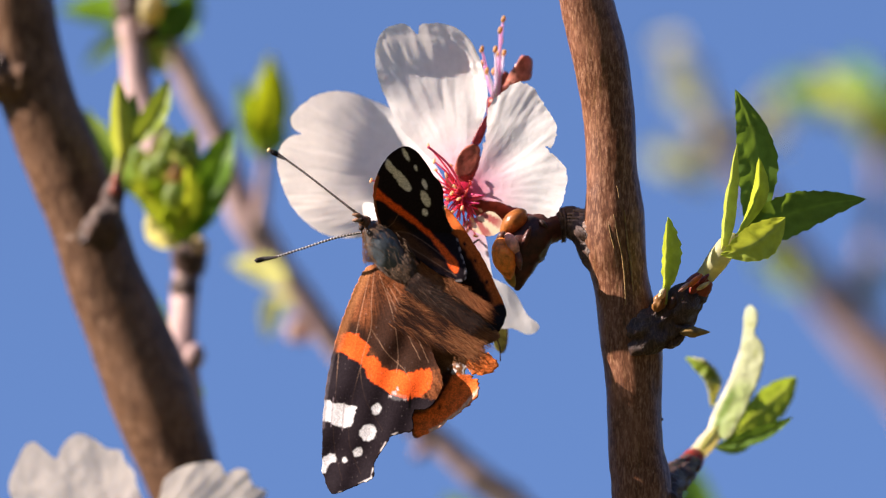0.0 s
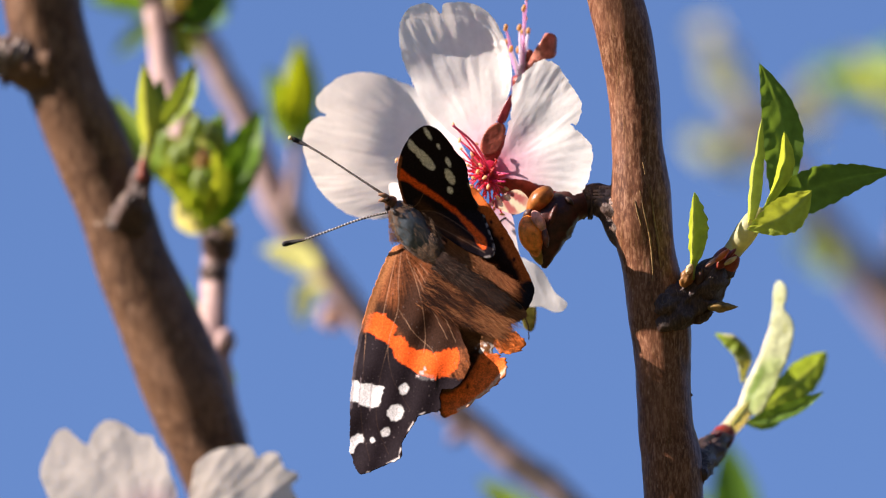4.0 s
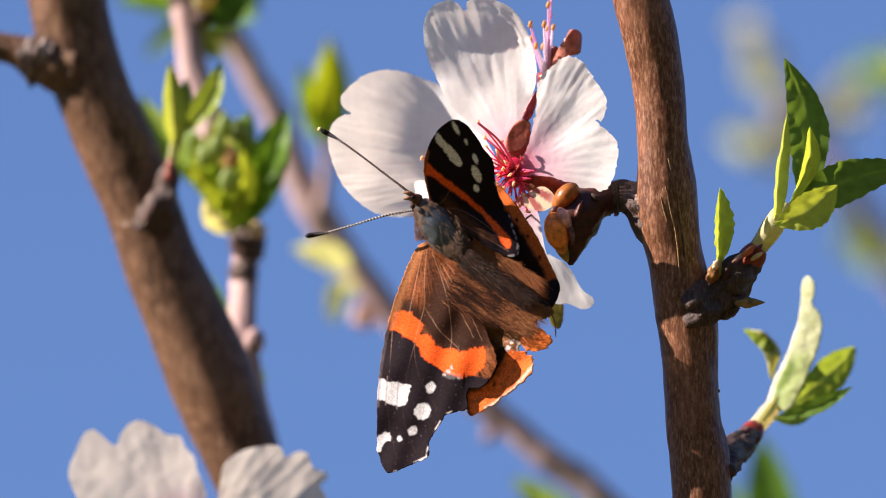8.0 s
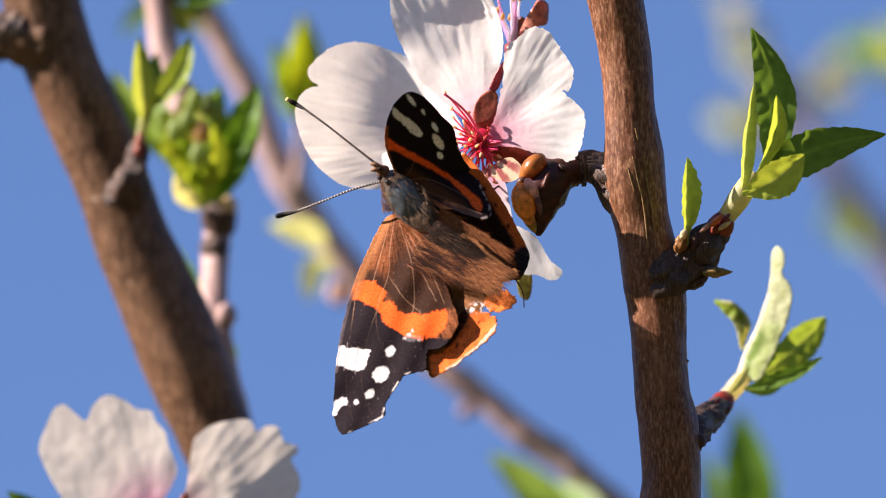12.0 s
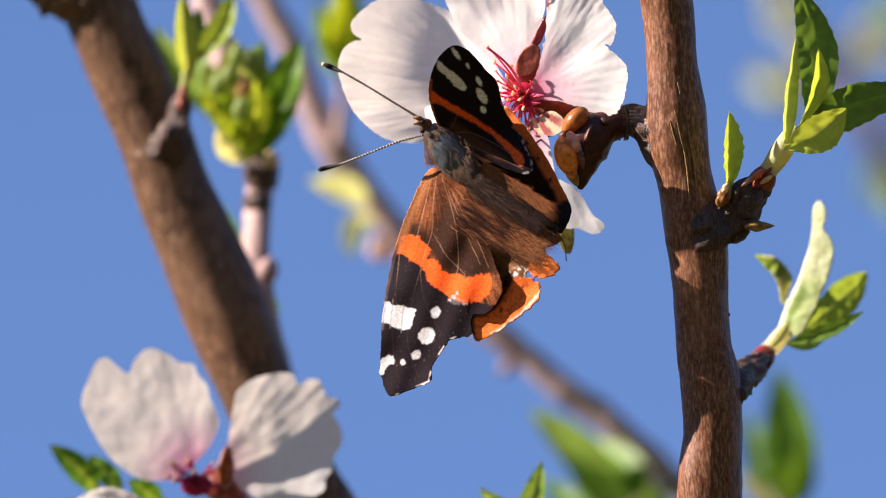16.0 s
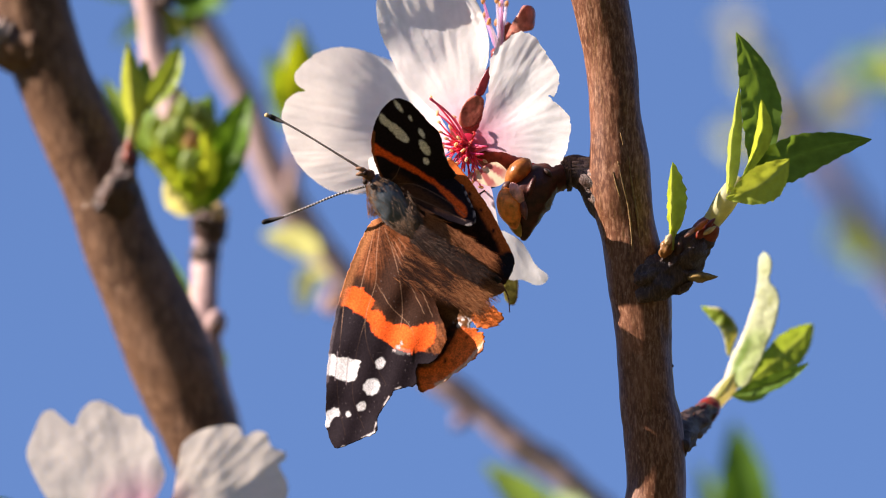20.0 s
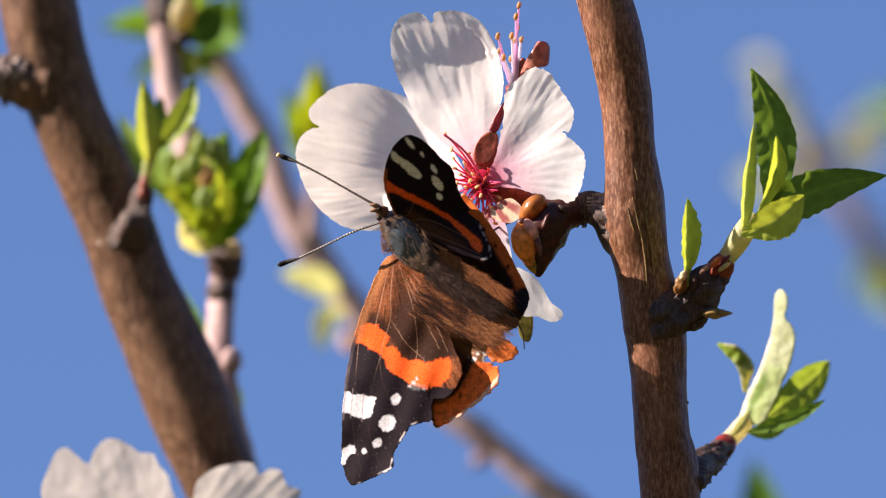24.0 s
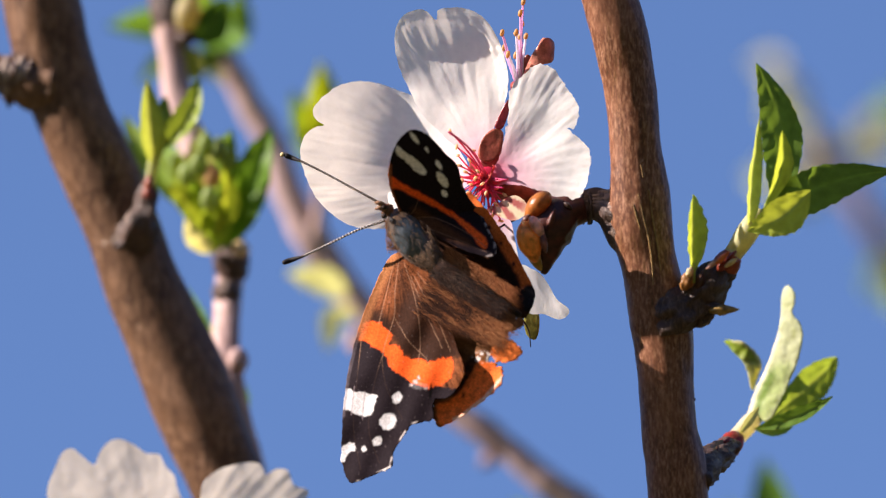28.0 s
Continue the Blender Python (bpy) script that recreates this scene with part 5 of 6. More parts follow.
# ---- the left limb, its bud and the twigs behind ----
def left_limb():
    w = 60
    rows = plan_rows([(-20, -240, w, 60), (2, -110, w, 62), (25, 0, w, 66), (44, 100, w, 67), (76, 200, w, 67), (118, 300, w, 69), (152, 390, w, 66), (188, 500, w, 69),
                      (228, 600, w, 72), (268, 700, w, 75), (306, 800, w, 70), (345, 900, w, 66), (400, 1010, w, 64), (450, 1110, w, 64)])
    t = thing("almond_limb", L(450, 1110, w), "thick leaning brown almond limb with a cut side stub", "branch")
    part("limb", tube(rows + down_to_fork(rows[-1], 0.02), 40, 12, 0.05, 8.0, 13.0), BARK_OLD, t)
    part("side_stub", tube(plan_rows([(40, 140, w - 2, 50), (0, 132, w - 2, 46), (-35, 120, w - 2, 35), (-70, 108, w - 2, 26), (-130, 96, w - 2, 25), (-230, 70, w, 24)]), 30, 12, 0.12, 8, 4, 0.2), BARK_OLD, t, "brown side stub")
    part("collar", blob(L(-32, 124, w - 2), (-1, 0, 0.25), 26 * UNIT, 40 * UNIT, 40, 24, 1, 0, None, 0.55, 3), KNOT, t, "dark wrinkled bark collar")
    for i in range(7):
        a0, h = -52 + 9 * i, 26 + 5 * math.sin(i * 2.1)
        part("wrinkle", tube(plan_rows([(a0 + 6, 118 - h, w - 4, 4), (a0 - 2 + 3 * math.sin(i), 118, w - 5.2, 7), (a0 + 4, 126 + h, w - 4, 4)]), 9, 7, 0.4, 5, i), GREYSCAR if i % 3 else KNOT, t)
    part("spur", tube(plan_rows([(170, 412, w - 4, 34), (184, 396, w - 6, 27), (195, 372, w - 6, 21), (201, 345, w - 6, 17), (206, 322, w - 6, 12)]), 30, 12, 0.45, 10, 6, 0.5), KNOT, t, "knobbly dark spur")
    part("knob", blob(L(200, 408, w - 4), (1, 0, -0.2), 21 * UNIT, 24 * UNIT, 30, 20, 1, 0, None, 0.9, 9), KNOT, t)
    part("scar", blob(L(150, 398, w - 4.9), (-0.25, -1, 0.1), 5 * UNIT, 30 * UNIT, 36, 16, 0.8, 0, None, 0.9, 5), GREYSCAR, t, "pale grey bark scar")
    part("scar", blob(L(176, 388, w - 5.4), (-0.1, -1, 0.1), 7 * UNIT, 16 * UNIT, 30, 14, 1.3, 0, None, 0.9, 15), GREYSCAR, t, "pale grey bark scar")
    part("bud_scale", blob(L(205, 318, w - 7), (0.1, 0, 1), 15 * UNIT, 11 * UNIT, 12, 8, 0.8, 0.3, (0.30, 0.10, 0.06), 0.2), SCALE, t)
    part("bud_scale", blob(L(203, 335, w - 7), (0.1, 0, 1), 13 * UNIT, 13 * UNIT, 12, 8, 0.8, 0.3, (0.22, 0.05, 0.03), 0.2), SCALE, t)
    

GREYSCAR = plain_material("scar_bark", (0.25, 0.19, 0.155), 0.8, 0.6, 700.0, 0.0006)
left_limb()


def limb_shoot():
    w = 54
    t = thing("leaf_shoot", L(207, 318, w), "fresh green leaf shoot on a bud of the limb", "leaves", "almond leaf shoots")
    part("stalk", tube(plan_rows([(207, 318, w, 9), (212, 290, w, 10), (220, 262, w, 11), (226, 235, w, 7)]), 12, 6, 0.05, colour=(0.42, 0.45, 0.2)), LEAF, t)
    part("leaf", blade((216, 292, w), (208, 136, w - 4), 58, 20, 35, 0.02, -0.02, (0.34, 0.42, 0.07), (0.5, 0.55, 0.2), 0.5, 0.04, 22, 6, 31), LEAF, t)
    part("leaf", blade((226, 262, w), (298, 138, w + 3), 56, -10, 28, 0.03, 0.10, (0.26, 0.36, 0.04), LIME, 0.5, 0.04, 22, 6, 32), LEAF, t)
    part("leaf", blade((224, 272, w + 2), (236, 165, w + 6), 44, 5, 25, 0, 0, (0.12, 0.20, 0.02), LIME, 0.5, 0.04, 20, 6, 33), LEAF, t)


limb_shoot()


def twig_behind():
    w = 84
    t = thing("almond_twig", L(352, 720, 74), "pinkish-grey almond twig with a pale cut end", "branch")
    part("stem", tube(plan_rows([(205, -160, 100, 22), (222, -30, 98, 22), (236, 80, 96, 24), (250, 180, 94, 25), (285, 290, 90, 24), (318, 370, 88, 26), (332, 450, w, 27),
                                 (328, 520, 80, 23), (322, 590, 76, 24), (325, 650, 74, 27), (340, 720, 74, 22), (352, 800, 78, 26), (400, 1010, 90, 28)]
                                ) + down_to_fork((*L(400, 1010, 90), 28 * UNIT), 0.014), 24, 8, 0.10, 6, 17, 0.15), BARK_PINK, t)
    part("node", blob(L(326, 508, 79), (0, 0, 1), 24 * UNIT, 27 * UNIT, 18, 8, 1, 0, None, 0.2, 3), KNOT, t, "dark bud ring")
    part("node", blob(L(342, 632, 73), (0.4, 0, 1), 26 * UNIT, 20 * UNIT, 16, 8, 1, 0, None, 0.4, 7), BARK_PINK, t)
    part("node", blob(L(335, 458, w - 3), (0, 0, 1), 38 * UNIT, 34 * UNIT, 16, 8, 1, 0, None, 0.35, 11), KNOT, t)
    # a dark sleeve over the twig stands in for shade
    part("shaded_stem", tube(plan_rows([(214, -110, 99, 23), (222, -30, 98, 24), (228, 12, 97, 26), (232, 36, 96.5, 23)]), 20, 6, 0.15, 6, 3), KNOT, t, "upper twig coloured dark for the shade above the leaves")
    part("node", blob(L(262, 56, 95), (1, 0, 0.3), 22 * UNIT, 17 * UNIT, 16, 8, 1, 0, None, 0.3, 5), KNOT, t)
    part("bud", blob(L(268, 12, 93), (0.3, 0, 1), 38 * UNIT, 24 * UNIT, 14, 9, 1, 0.2, (0.46, 0.40, 0.22), 0.2, 8), LEAF, t, "tan leaf bud")
    part("leaf", blade((270, 60, 96), (338, -10, 92), 74, 5, 20, 0, 0.1, (0.07, 0.16, 0.015), GREEN, 0.5, 0.04, 18, 6, 44), LEAF, t)
    part("leaf", blade((255, 70, 96), (288, 132, 94), 46, 0, 15, 0, 0, (0.26, 0.27, 0.03), LIME, 0.5, 0.04, 16, 5, 45), LEAF, t)
    part("cut_end", blob(L(354, 434, w - 6), (0.5, -0.8, 0.4), 10 * UNIT, 17 * UNIT, 18, 8, 1, 0, None, 0.1, 2), CUT, t, "pale yellow cut end")
    part("leaf", blade((300, 582, 76), (246, 486, 80), 44, 10, 20, 0, -0.10, (0.09, 0.25, 0.02), LIME, 0.5, 0.04, 20, 6, 41), LEAF, t)
    part("leaf", blade((335, 740, 76), (352, 672, 80), 30, 0, 20, 0, 0.05, (0.08, 0.20, 0.02), LIME, 0.5, 0.04, 16, 5, 42), LEAF, t)
    s = thing("leaf_cluster", L(320, 440, 80), "dense cluster of young green leaves and buds on the twig", "leaves")
    rnd = random.Random(3)
    for a0, b0, w0, a1, b1, w1, wd, tn, g in ((330, 430, 80, 412, 222, 78, 74, -15, (0.08, 0.21, 0.02)), (318, 430, 80, 362, 300, 76, 50, 20, (0.10, 0.25, 0.02)),
                                              (300, 440, 80, 262, 368, 74, 46, -10, (0.60, 0.60, 0.30)), (305, 440, 78, 300, 330, 72, 52, 10, (0.19, 0.34, 0.04)),
                                              (290, 380, 82, 150, 190, 92, 56, 25, (0.13, 0.26, 0.03)), (300, 360, 80, 240, 262, 78, 56, 0, (0.21, 0.36, 0.04)),
                                              (300, 350, 78, 295, 216, 74, 58, -20, (0.26, 0.36, 0.10)), (318, 340, 80, 345, 224, 76, 54, 15, (0.12, 0.26, 0.04)),
                                              (310, 410, 76, 330, 290, 72, 44, 30, (0.24, 0.40, 0.04)), (300, 400, 76, 228, 318, 74, 44, 10, (0.24, 0.40, 0.04)),
                                              (325, 420, 84, 385, 330, 86, 40, -30, (0.07, 0.18, 0.02)), (290, 420, 78, 270, 300, 76, 40, 20, (0.13, 0.28, 0.03)),
                                              (300, 438, 74, 285, 400, 72, 40, 0, (0.55, 0.55, 0.28)), (300, 360, 86, 200, 240, 98, 60, 5, (0.10, 0.22, 0.03))):
        g = tuple(min(0.6, x * k) for x, k in zip(g, (1.40, 1.10, 1.0)))
        wd *= 1.3 if g[0] < 0.5 else 0.85
        part("leaf", blade((a0, b0, w0), (a1, b1, w1), wd, tn, 26, rnd.uniform(-0.05, 0.08), rnd.uniform(-0.1, 0.1), g, tuple(min(0.6, x * 1.7) for x in g), 0.5, 0.04, 18, 5, a1), LEAF, s)
    for a, b, w1 in ((300, 250, 72), (322, 258, 72), (286, 285, 70), (310, 305, 70), (265, 300, 72), (336, 275, 74), (305, 345, 68)):
        part("bud", blob(L(a, b, w1), (0.1, -0.3, 1), 24 * UNIT, 17 * UNIT, 12, 9, 0.9, 0.4, (0.28, 0.36, 0.12) if b != 305 else (0.62, 0.40, 0.18), 0.2, a), LEAF, s, "pale green bud")


twig_behind()


def far_branch():
    t = thing("far_almond_branch", L(1090, 1060, 172), "pinkish-brown almond branch far behind the butterfly", "branch")
    part("stem", tube(plan_rows([(215, -90, 172, 19), (262, 10, 172, 19), (305, 85, 172, 21), (345, 165, 172, 22), (385, 245, 172, 25), (412, 330, 172, 28), (452, 410, 172, 31), (505, 490, 172, 27),
                                 (572, 580, 172, 24), (640, 662, 172, 22), (689, 713, 172, 21), (728, 741, 172, 24), (777, 782, 172, 22), (830, 831, 172, 24), (875, 864, 172, 24), (933, 911, 172, 23), (982, 957, 172, 24), (1030, 1008, 172, 25), (1090, 1080, 172, 26)]
                                ) + down_to_fork((*L(1090, 1080, 172), 30 * UNIT), 0.014), 22, 8, 0.12, 5, 23, 0.2), BARK_FAR, t)
    part("side_twig", tube(plan_rows([(455, 400, 170, 13), (465, 340, 168, 11), (468, 290, 166, 9), (462, 240, 165, 7)]), 14, 6, 0.12), BARK_FAR, t)
    part("bud", blob(L(528, 585, 166), (-0.8, 0, -0.3), 28 * UNIT, 26 * UNIT, 14, 9, 1, 0.2, (0.62, 0.46, 0.40), 0.2, 2), PETAL, t, "pale pink bud")
    part("bud", blob(L(745, 800, 168), (-0.8, 0, -0.6), 20 * UNIT, 15 * UNIT, 14, 9, 1, 0.2, (0.24, 0.15, 0.14), 0.3, 4), SCALE, t)
    for b, tip, wd, tn, g in (((462, 262, 165), (478, 92, 158), 84, 5, (0.36, 0.46, 0.015)), ((455, 275, 166), (425, 140, 160), 56, -10, (0.20, 0.34, 0.03)), ((470, 285, 166), (500, 205, 170), 46, 10, (0.09, 0.2, 0.02)),
                              ((508, 502, 166), (402, 464, 158), 60, 10, (0.50, 0.56, 0.30)), ((490, 522, 168), (470, 604, 160), 48, -10, (0.42, 0.50, 0.28)), ((515, 540, 168), (484, 528, 164), 30, 0, (0.40, 0.46, 0.22)),
                              ((262, 30, 172), (100, 20, 160), 72, 0, (0.10, 0.24, 0.02)), ((255, 5, 172), (165, -60, 165), 60, 10, (0.12, 0.28, 0.03)), ((270, 20, 168), (350, 60, 160), 84, -10, (0.10, 0.26, 0.02)),
                              ((262, 30, 170), (262, -60, 160), 66, 20, (0.16, 0.3, 0.04)), ((300, 70, 170), (232, 130, 160), 50, 0, (0.2, 0.32, 0.06)), ((310, 70, 170), (340, -40, 166), 70, 0, (0.14, 0.3, 0.03)),
                              ((250, 40, 174), (150, 120, 180), 40, 0, (0.14, 0.27, 0.06)), ((280, 40, 170), (300, 130, 165), 44, 0, (0.30, 0.32, 0.08))):
        if b[1] < 100:
            g = tuple(0.8 * x + 0.2 * y for x, y in zip(g, (0.16, 0.18, 0.06)))
        part("leaf", blade(b, tip, wd, tn, 22, 0.04, 0.04, g, tuple(min(0.6, x * 1.5) for x in g), 0.5, 0.03, 16, 5, tip[0]), LEAF, t)
    part("bud", blob(L(250, 15, 164), (0, 0, 1), 26 * UNIT, 24 * UNIT, 12, 8, 1, 0.2, (0.40, 0.34, 0.22), 0.2, 2), SCALE, t)
    part("bud", blob(L(310, 40, 166), (0, 0, 1), 16 * UNIT, 22 * UNIT, 12, 8, 1, 0.2, (0.12, 0.06, 0.05), 0.2, 6), SCALE, t)


far_branch()


def second_blossom():
    w = 44
    t = thing("almond_blossom", L(300, 1040, w + 6), "soft white almond blossom with crumpled petals and a magenta heart", "flower")
    ca, cb = 215, 1012
    k = (1.48, -103, 608)
    col = petal_colour(ca, cb - 14, 135.0, (0.66, 0.20, 0.44), (0.42, 0.03, 0.16))
    pure = col
    col = lambda p: pure(p) * 0.90

    def lean(a, b):
        e = 0.62 * (a - 345) + 0.785 * (b - 965)
        return 0.012 * min(e, 0) - 0.028 * max(e, 0)

    one = [(15, 859), (29, 820), (44, 790), (62, 783), (79, 797), (99, 812), (110, 790), (127, 772), (147, 769), (172, 781), (189, 794), (213, 798), (221, 815), (238, 837),
           (242, 858), (254, 888), (256, 908), (239, 943), (217, 967), (186, 996), (146, 1002), (111, 996), (72, 969), (48, 938), (27, 898)]
    part("petal", sheet(one, 6, lambda a, b: w - 4 + 0.025 * (a - 150) + 0.08 * nz(a, b, 61.0, 20) + 0.002 * (b - 930) + ruffle(a, b, ca, cb, 0.45, 41.0), col), PETAL, t, "white crumpled petal")
    two = [(267, 969), (273, 934), (281, 889), (288, 854), (300, 840), (320, 827), (346, 820), (371, 817), (390, 821), (400, 839), (418, 830), (438, 834), (447, 858), (471, 869),
           (469, 881), (459, 891), (472, 919), (473, 944), (459, 967), (454, 993), (442, 1008), (439, 1028), (405, 1042), (345, 1045), (295, 1024)]
    part("petal", sheet(two, 6, lambda a, b: w - 5 + lean(a, b) + 0.012 * (a - 345) + 0.09 * nz(a, b, 67.0, 20) + ruffle(a, b, ca, cb, 0.7, 47.0), col), PETAL, t, "white crumpled petal")
    three = sub([(110, 680), (160, 625), (230, 598), (300, 615), (360, 660), (380, 720), (300, 790), (180, 780), (120, 740)], *k)
    part("petal", sheet(three, 6, lambda a, b: w - 9 + ruffle(a, b, ca, cb, 3.0, 51.0), col), PETAL, t, "white crumpled petal")
    four = sub([(480, 640), (540, 690), (600, 760), (560, 830), (470, 830), (420, 760), (440, 680)], *k)
    part("petal", sheet(four, 6, lambda a, b: w - 6 + ruffle(a, b, ca, cb, 3.0, 57.0), col), PETAL, t, "white crumpled petal")
    part("calyx", tube(plan_rows([(300, 1060, w + 12, 22), (275, 1035, w + 8, 24), (245, 1006, w + 2, 30)]), 16, 6, 0.15, colour=(0.2, 0.04, 0.03)), SCALE, t)
    rnd = random.Random(8)
    part("disc", blob(L(ca, cb, w - 3), (0, -1, 0), 14 * UNIT, 30 * UNIT, 16, 8, 0.7, 0, (0.36, 0.02, 0.10), 0.2), STAMEN, t, "dark magenta heart")
    part("sepal", blob(L(268, 980, w - 8), (0.1, -0.1, 1), 38 * UNIT, 20 * UNIT, 12, 9, 0.5, 0.4, (0.26, 0.08, 0.03), 0.2), SCALE, t, "brown sepal")
    for i in range(12):
        u = rnd.uniform(-2.9, 0.3)
        rr = rnd.uniform(30, 75)
        a, b, ww = ca + rr * math.cos(u), cb + rr * 0.7 * math.sin(u), w - rnd.uniform(6, 10)
        s0, s1 = L(ca + rnd.uniform(-14, 14), cb, w - 3), L(a, b, ww)
        f = part("filament", tube([(*s0, 4 * UNIT), (*s0.lerp(s1, 0.5), 3.2 * UNIT), (*s1, 2.4 * UNIT)], 6, 4, colour=(0.42, 0.04, 0.16)), STAMEN, t)
        part("anther", blob(s1, (1, 0, 1), 5 * UNIT, 4 * UNIT, 8, 6, 0.8, 0, (0.62, 0.38, 0.26), 0.2, a), STAMEN, f, "pinkish-yellow anther")
    s = thing("leaf_cluster", L(200, 1060, w + 8), "green young leaves beside the soft white blossom", "leaves")
    for b0, tip, wd, g in (((40, 1022, w + 6), (-46, 932, w + 4), 54, (0.07, 0.20, 0.015)), ((80, 1025, w + 6), (22, 952, w + 6), 44, (0.09, 0.24, 0.02)), ((150, 1050, w + 4), (92, 998, w + 2), 52, (0.10, 0.27, 0.02)),
                           ((180, 1062, w + 8), (60, 1035, w + 10), 50, (0.12, 0.26, 0.03)), ((60, 1045, w + 8), (-80, 1052, w + 6), 26, (0.14, 0.28, 0.03))):
        part("leaf", blade(b0, tip, wd, 5, 20, 0.03, 0.05, g, LIME, 0.5, 0.05, 18, 5, tip[0]), LEAF, s)
    part("stalk", tube(plan_rows([(300, 1062, w + 12, 18), (220, 1064, w + 10, 10), (130, 1056, w + 8, 9), (40, 1030, w + 6, 7)]), 10, 6, 0.08, colour=(0.25, 0.33, 0.1)), LEAF, s)
    b = thing("blossom_spur", L(430, 1075, w + 14), "short brown spur that bears the soft blossom", "branch")
    part("spur", tube(plan_rows([(450, 1095, w + 14, 34), (390, 1085, w + 14, 28), (330, 1075, w + 12, 24), (290, 1058, w + 10, 20)]), 16, 8, 0.2, 6, 3, 0.3), KNOT, b)


second_blossom()


def low_leaves():
    t = thing("leaf_cluster", L(905, 1090, 150), "blurred green leaf cluster on the far branch", "leaves")
    part("stalk", tube(plan_rows([(1045, 1010, 172, 14), (985, 1040, 160, 11), (920, 1080, 150, 10)]), 10, 6, 0.1, colour=(0.3, 0.3, 0.14)), LEAF, t)
    for b0, tip, wd, g in (((936, 1050, 160), (782, 876, 165), 84, (0.22, 0.34, 0.05)), ((990, 1056, 160), (890, 930, 172), 80, (0.12, 0.25, 0.02)), ((960, 1100, 160), (840, 960, 160), 84, (0.13, 0.26, 0.03)),
                           ((985, 1095, 165), (935, 985, 160), 84, (0.09, 0.22, 0.015)), ((900, 1110, 160), (800, 1000, 168), 60, (0.09, 0.20, 0.03)), ((1000, 1100, 150), (990, 1010, 150), 60, (0.16, 0.30, 0.04))):
        part("leaf", blade(b0, tip, wd, 8, 22, 0.03, 0.05, g, tuple(min(0.6, x * 1.6) for x in g), 0.5, 0.04, 16, 5, tip[0]), LEAF, t)
    s = thing("leaf_shoot", L(800, 1120, 40), "yellow-green leaf tip rising from below", "leaves", "almond leaf shoots")
    part("leaf", blade((780, 1110, 40), (826, 985, 36), 52, -10, 25, 0.02, 0.05, (0.22, 0.36, 0.05), (0.5, 0.56, 0.25), 0.5, 0.04, 22, 6, 3), LEAF, s)
    part("leaf", blade((775, 1130, 40), (715, 1030, 36), 56, 10, 25, 0.02, 0.05, (0.2, 0.34, 0.05), PALE, 0.5, 0.04, 22, 6, 5), LEAF, s)
    part("stalk", tube(plan_rows([(800, 1115, 40, 9), (815, 1160, 60, 10), (860, 1190, 110, 11), (985, 1120, 165, 12), (1060, 1030, 172, 12)]), 10, 6, 0.1, colour=(0.3, 0.25, 0.14)), LEAF, s)
    r = thing("leaf_cluster", L(1290, 1090, 190), "blurred dark green leaves behind the near branch", "leaves")
    for b0, tip, wd, g in (((1230, 1062, 190), (1217, 808, 196), 112, (0.10, 0.22, 0.02)), ((1236, 1060, 190), (1268, 930, 190), 60, (0.13, 0.26, 0.03)), ((1180, 1030, 190), (1155, 880, 194), 50, (0.16, 0.30, 0.12)), ((1225, 1060, 190), (1142, 1000, 192), 60, (0.5, 0.46, 0.24))):
        part("leaf", blade(b0, tip, wd, 5, 20, 0.03, 0.03, g, tuple(min(0.6, x * 1.6) for x in g), 0.45, 0.04, 18, 5, tip[0]), LEAF, r)
    part("stalk", tube(plan_rows([(1230, 1058, 190, 12), (1236, 1110, 180, 14), (1200, 1180, 80, 14), (1135, 1200, 10, 14)]), 10, 6, 0.1, colour=(0.3, 0.2, 0.16)), LEAF, r)


low_leaves()


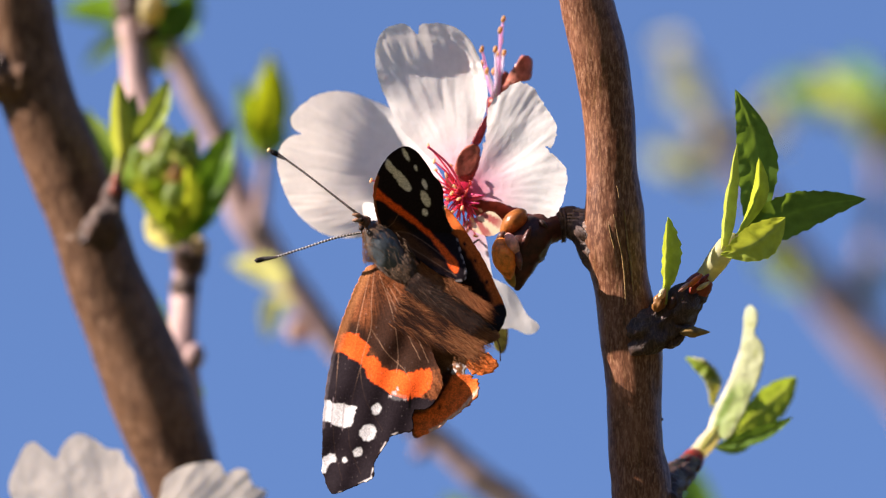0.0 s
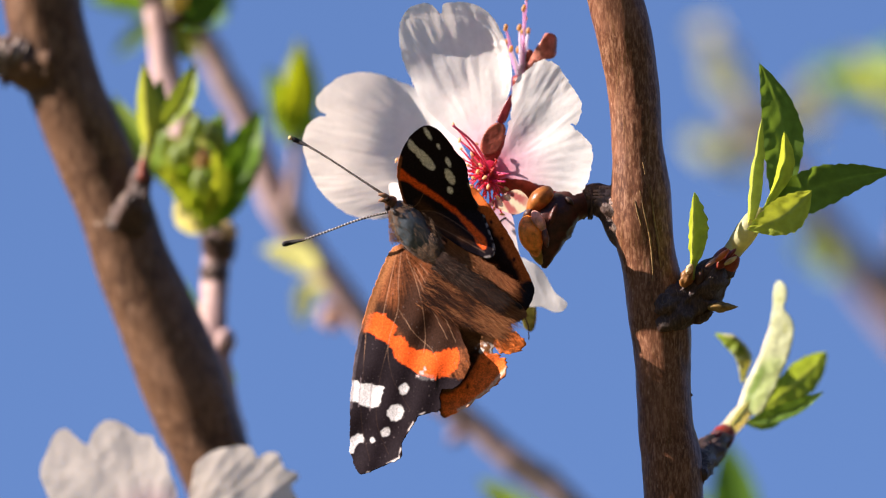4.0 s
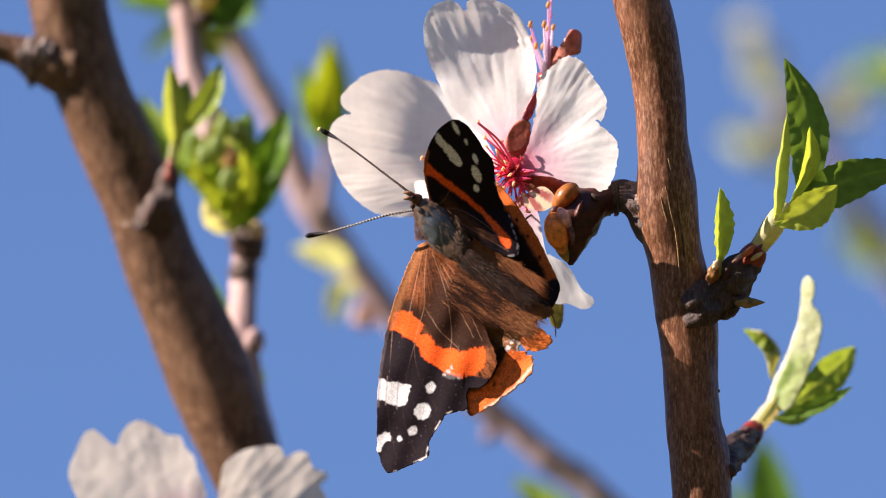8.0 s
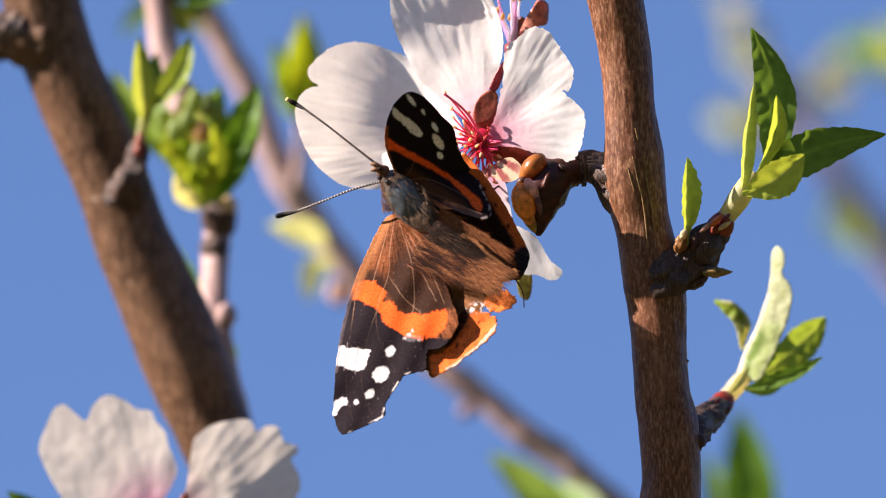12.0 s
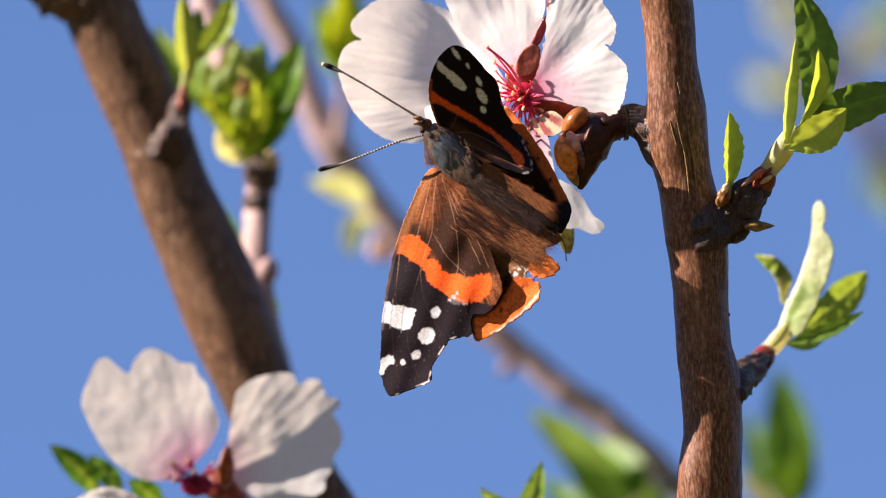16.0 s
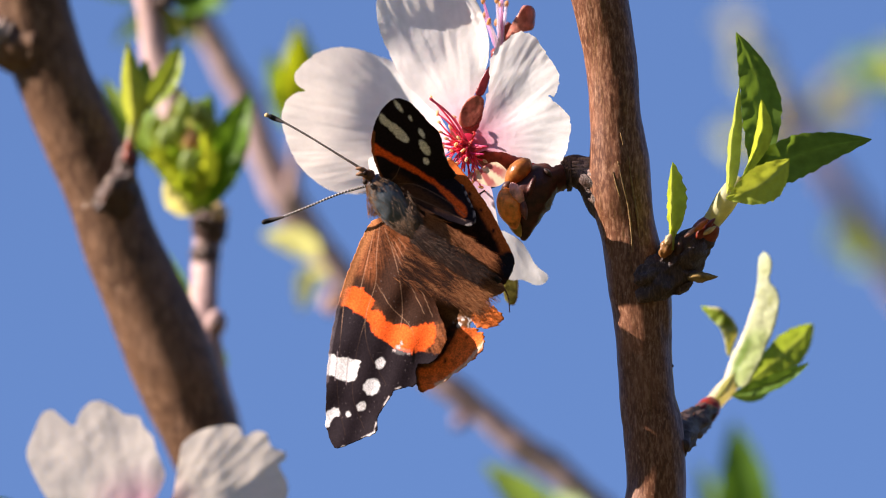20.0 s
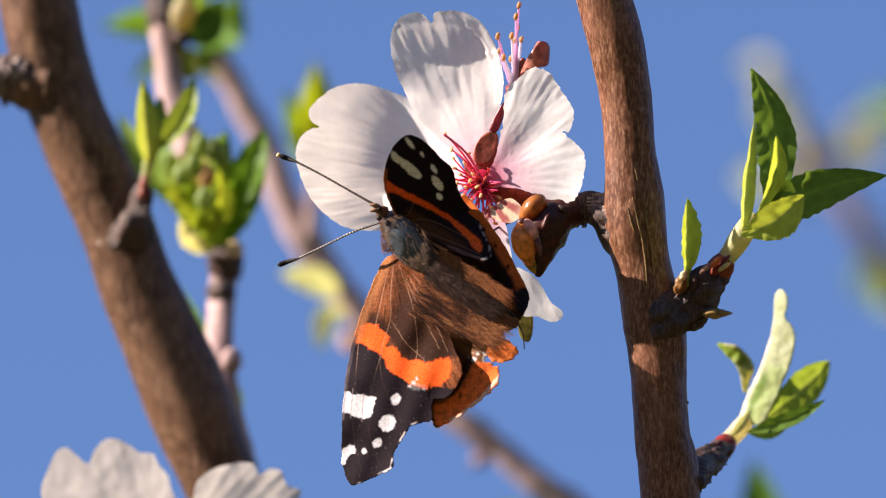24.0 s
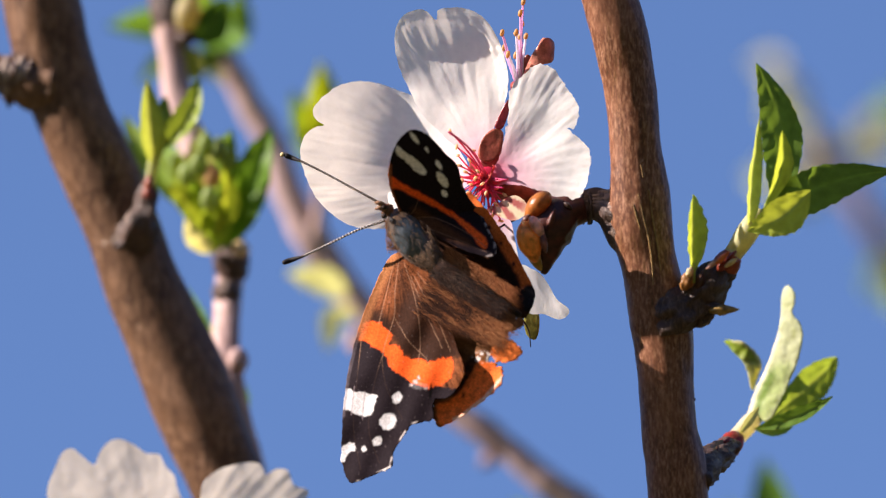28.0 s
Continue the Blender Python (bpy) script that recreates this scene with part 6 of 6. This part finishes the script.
def far_right():
    w = 450
    t = thing("far_leaf_twig", L(1620, 900, w), "far twig with pale yellow and green spring leaves", "branch")
    part("stem", tube(plan_rows([(1196, 110, w, 7), (1262, 230, w, 12), (1341, 340, w, 20), (1410, 450, w, 26), (1490, 555, w, 36), (1560, 630, w, 44), (1640, 720, w, 46), (1700, 860, w, 46)]
                                ) + down_to_fork((*L(1700, 860, w), 46 * UNIT), 0.014), 18, 6, 0.12, 5, 3, 0.2), BARK_PINK, t)
    rnd = random.Random(21)
    spread = [(1182, 80, (0.30, 0.34, 0.34), 60), (1205, 140, (0.30, 0.38, 0.20), 60), (1222, 170, (0.40, 0.46, 0.18), 70), (1250, 216, (0.66, 0.56, 0.34), 74), (1268, 236, (0.62, 0.56, 0.36), 60),
              (1177, 275, (0.30, 0.40, 0.12), 70), (1215, 292, (0.34, 0.40, 0.10), 70), (1242, 312, (0.30, 0.38, 0.10), 60), (1348, 205, (0.50, 0.52, 0.12), 76), (1362, 238, (0.44, 0.46, 0.14), 60),
              (1419, 160, (0.22, 0.38, 0.03), 90), (1470, 175, (0.26, 0.42, 0.02), 110), (1530, 140, (0.12, 0.28, 0.02), 100), (1530, 215, (0.28, 0.42, 0.02), 90), (1600, 190, (0.16, 0.32, 0.02), 110),
              (1580, 250, (0.20, 0.34, 0.02), 90), (1363, 458, (0.24, 0.36, 0.05), 74), (1400, 492, (0.22, 0.32, 0.05), 66), (1545, 500, (0.22, 0.36, 0.04), 80), (1650, 300, (0.14, 0.3, 0.03), 100)]
    for a, b, g, size in spread:
        g = tuple(0.5 * x + 0.5 * y for x, y in zip(g, (0.38, 0.38, 0.30))) if g[0] > 0.24 else g
        root = min(((1240, 130), (1290, 250), (1360, 370), (1430, 470), (1500, 560), (1560, 300)), key=lambda p: math.hypot(p[0] - a, p[1] - b))
        for i in range(3):
            u = rnd.uniform(0, 6.28)
            da, db = 0.55 * size * math.cos(u), 0.55 * size * math.sin(u)
            part("leaf", blade((a - da * 0.8, b - db * 0.8, w + rnd.uniform(-12, 12)), (a + da, b + db, w + rnd.uniform(-20, 20)), size * 0.55, rnd.uniform(-30, 30), 20, 0.05, 0.05, g,
                               tuple(min(0.7, x * 1.3) for x in g), 0.5, 0.02, 10, 4, a), LEAF, t)
        part("leaf_stalk", tube(plan_rows([(*root, w, 8), ((root[0] + a) / 2 + 6, (root[1] + b) / 2, w, 6), (a, b, w, 5)]), 7, 4, colour=(0.34, 0.32, 0.14)), LEAF, t)
    part("side_twig", tube(plan_rows([(1500, 560, w, 18), (1540, 440, w, 16), (1560, 300, w, 14), (1556, 160, w, 8)]), 10, 5, 0.1), BARK_FAR, t)
    part("side_twig", tube(plan_rows([(1690, 840, w, 16), (1600, 930, w, 13), (1510, 985, w, 9)]), 10, 5, 0.1), BARK_FAR, t)
    part("bud", blob(L(1505, 972, w), (0, 0, 1), 34 * UNIT, 24 * UNIT, 14, 10, 1, 0, (0.80, 0.76, 0.58), 0.3, 4), PETAL, t, "far white blossom bud")


far_right()


# ---- what moves ----
def motions():
    def turns(ob, rows):
        base = ob.location.copy()
        walk(ob, [(s, Matrix.Translation(base) @ pose(0, 0, 0, tilt, turn, 0)) for s, turn, tilt in rows])

    by = {}
    for ob in BUTTERFLY.children:
        by.setdefault(ob.name.split(".")[0], []).append(ob)
    flap = [(0, 0, 0), (2, 0.9, 0), (3.5, 0.7, 0), (5.5, 0.3, 1.3), (7, 1.7, 3.9), (8, 0.6, 2.0), (9.5, 1.1, 3.0), (10, 2.9, -2.1), (10.5, 4.6, -10.9), (11, 4.0, -14.5), (12, 3.8, -13.9),
            (12.5, 3.3, -6.9), (13.5, 2.5, 0), (15.5, 2.9, 2.5), (17, 2.5, 2.5), (20, 2.0, 0), (22.5, 1.9, -2.1), (24.5, 1.3, -2.1), (26, 2.4, 0), (27, 2.9, -2.1), (27.5, 3.8, -8.2), (28, 3.3, -2.1)]
    turns(by["left_forewing"][0], flap)
    turns(by["left_hindwing"][0], [(s, 0.65 * a, 1.1 * min(b, 0)) for s, a, b in flap])
    raised = [(0, 0, 0), (1, -4, 0), (3, -6, 2), (5.5, 0, -2), (7, -3, -2), (8.5, 2, -4), (10, -2, -3), (11, -9, -4), (12.5, -14, 0), (13.5, -14, 0), (15.5, -14, 0), (16.5, -8, -2), (18, -13, 0),
              (20, -11, 1), (22.5, -14, 2), (24.5, -15, 2), (26.5, -20, 0), (27.5, -15, -2), (28, -14, -1)]
    turns(by["right_forewing"][0], [(s, 0.55 * a, b) for s, a, b in raised])
    turns(by["right_hindwing"][0], [(s, 0.1 * a, 0.2 * b) for s, a, b in raised])
    turns(by["antenna"][0], [(0, 0, 0), (2, -2.1, 0), (5.5, -4.1, 0), (6.5, 0.6, 0), (8.5, 0.5, 0), (9.5, -2, 0), (10.5, 1.9, 0), (13.5, 0.2, 0), (15.5, -4, 0), (17.5, -6.5, 0), (18, -4, 0),
                             (20, -4.9, 0), (22.5, -7, 0), (25, -6.8, 0), (26.5, -5.3, 0), (28, -7.5, 0)])
    turns(by["antenna"][1], [(0, 0, 0), (3, -1.2, 0), (5.5, 1.4, 0), (6.5, 4.5, 0), (8, 2.9, 0), (10, 3.2, 0), (10.5, 4.5, 0), (11, 0.6, 0), (13.5, -2, 0), (17, -1.4, 0), (20, -2.3, 0), (22.5, -4.6, 0),
                             (24.5, -5.6, 0), (26, -4, 0), (28, -5, 0)])


motions()
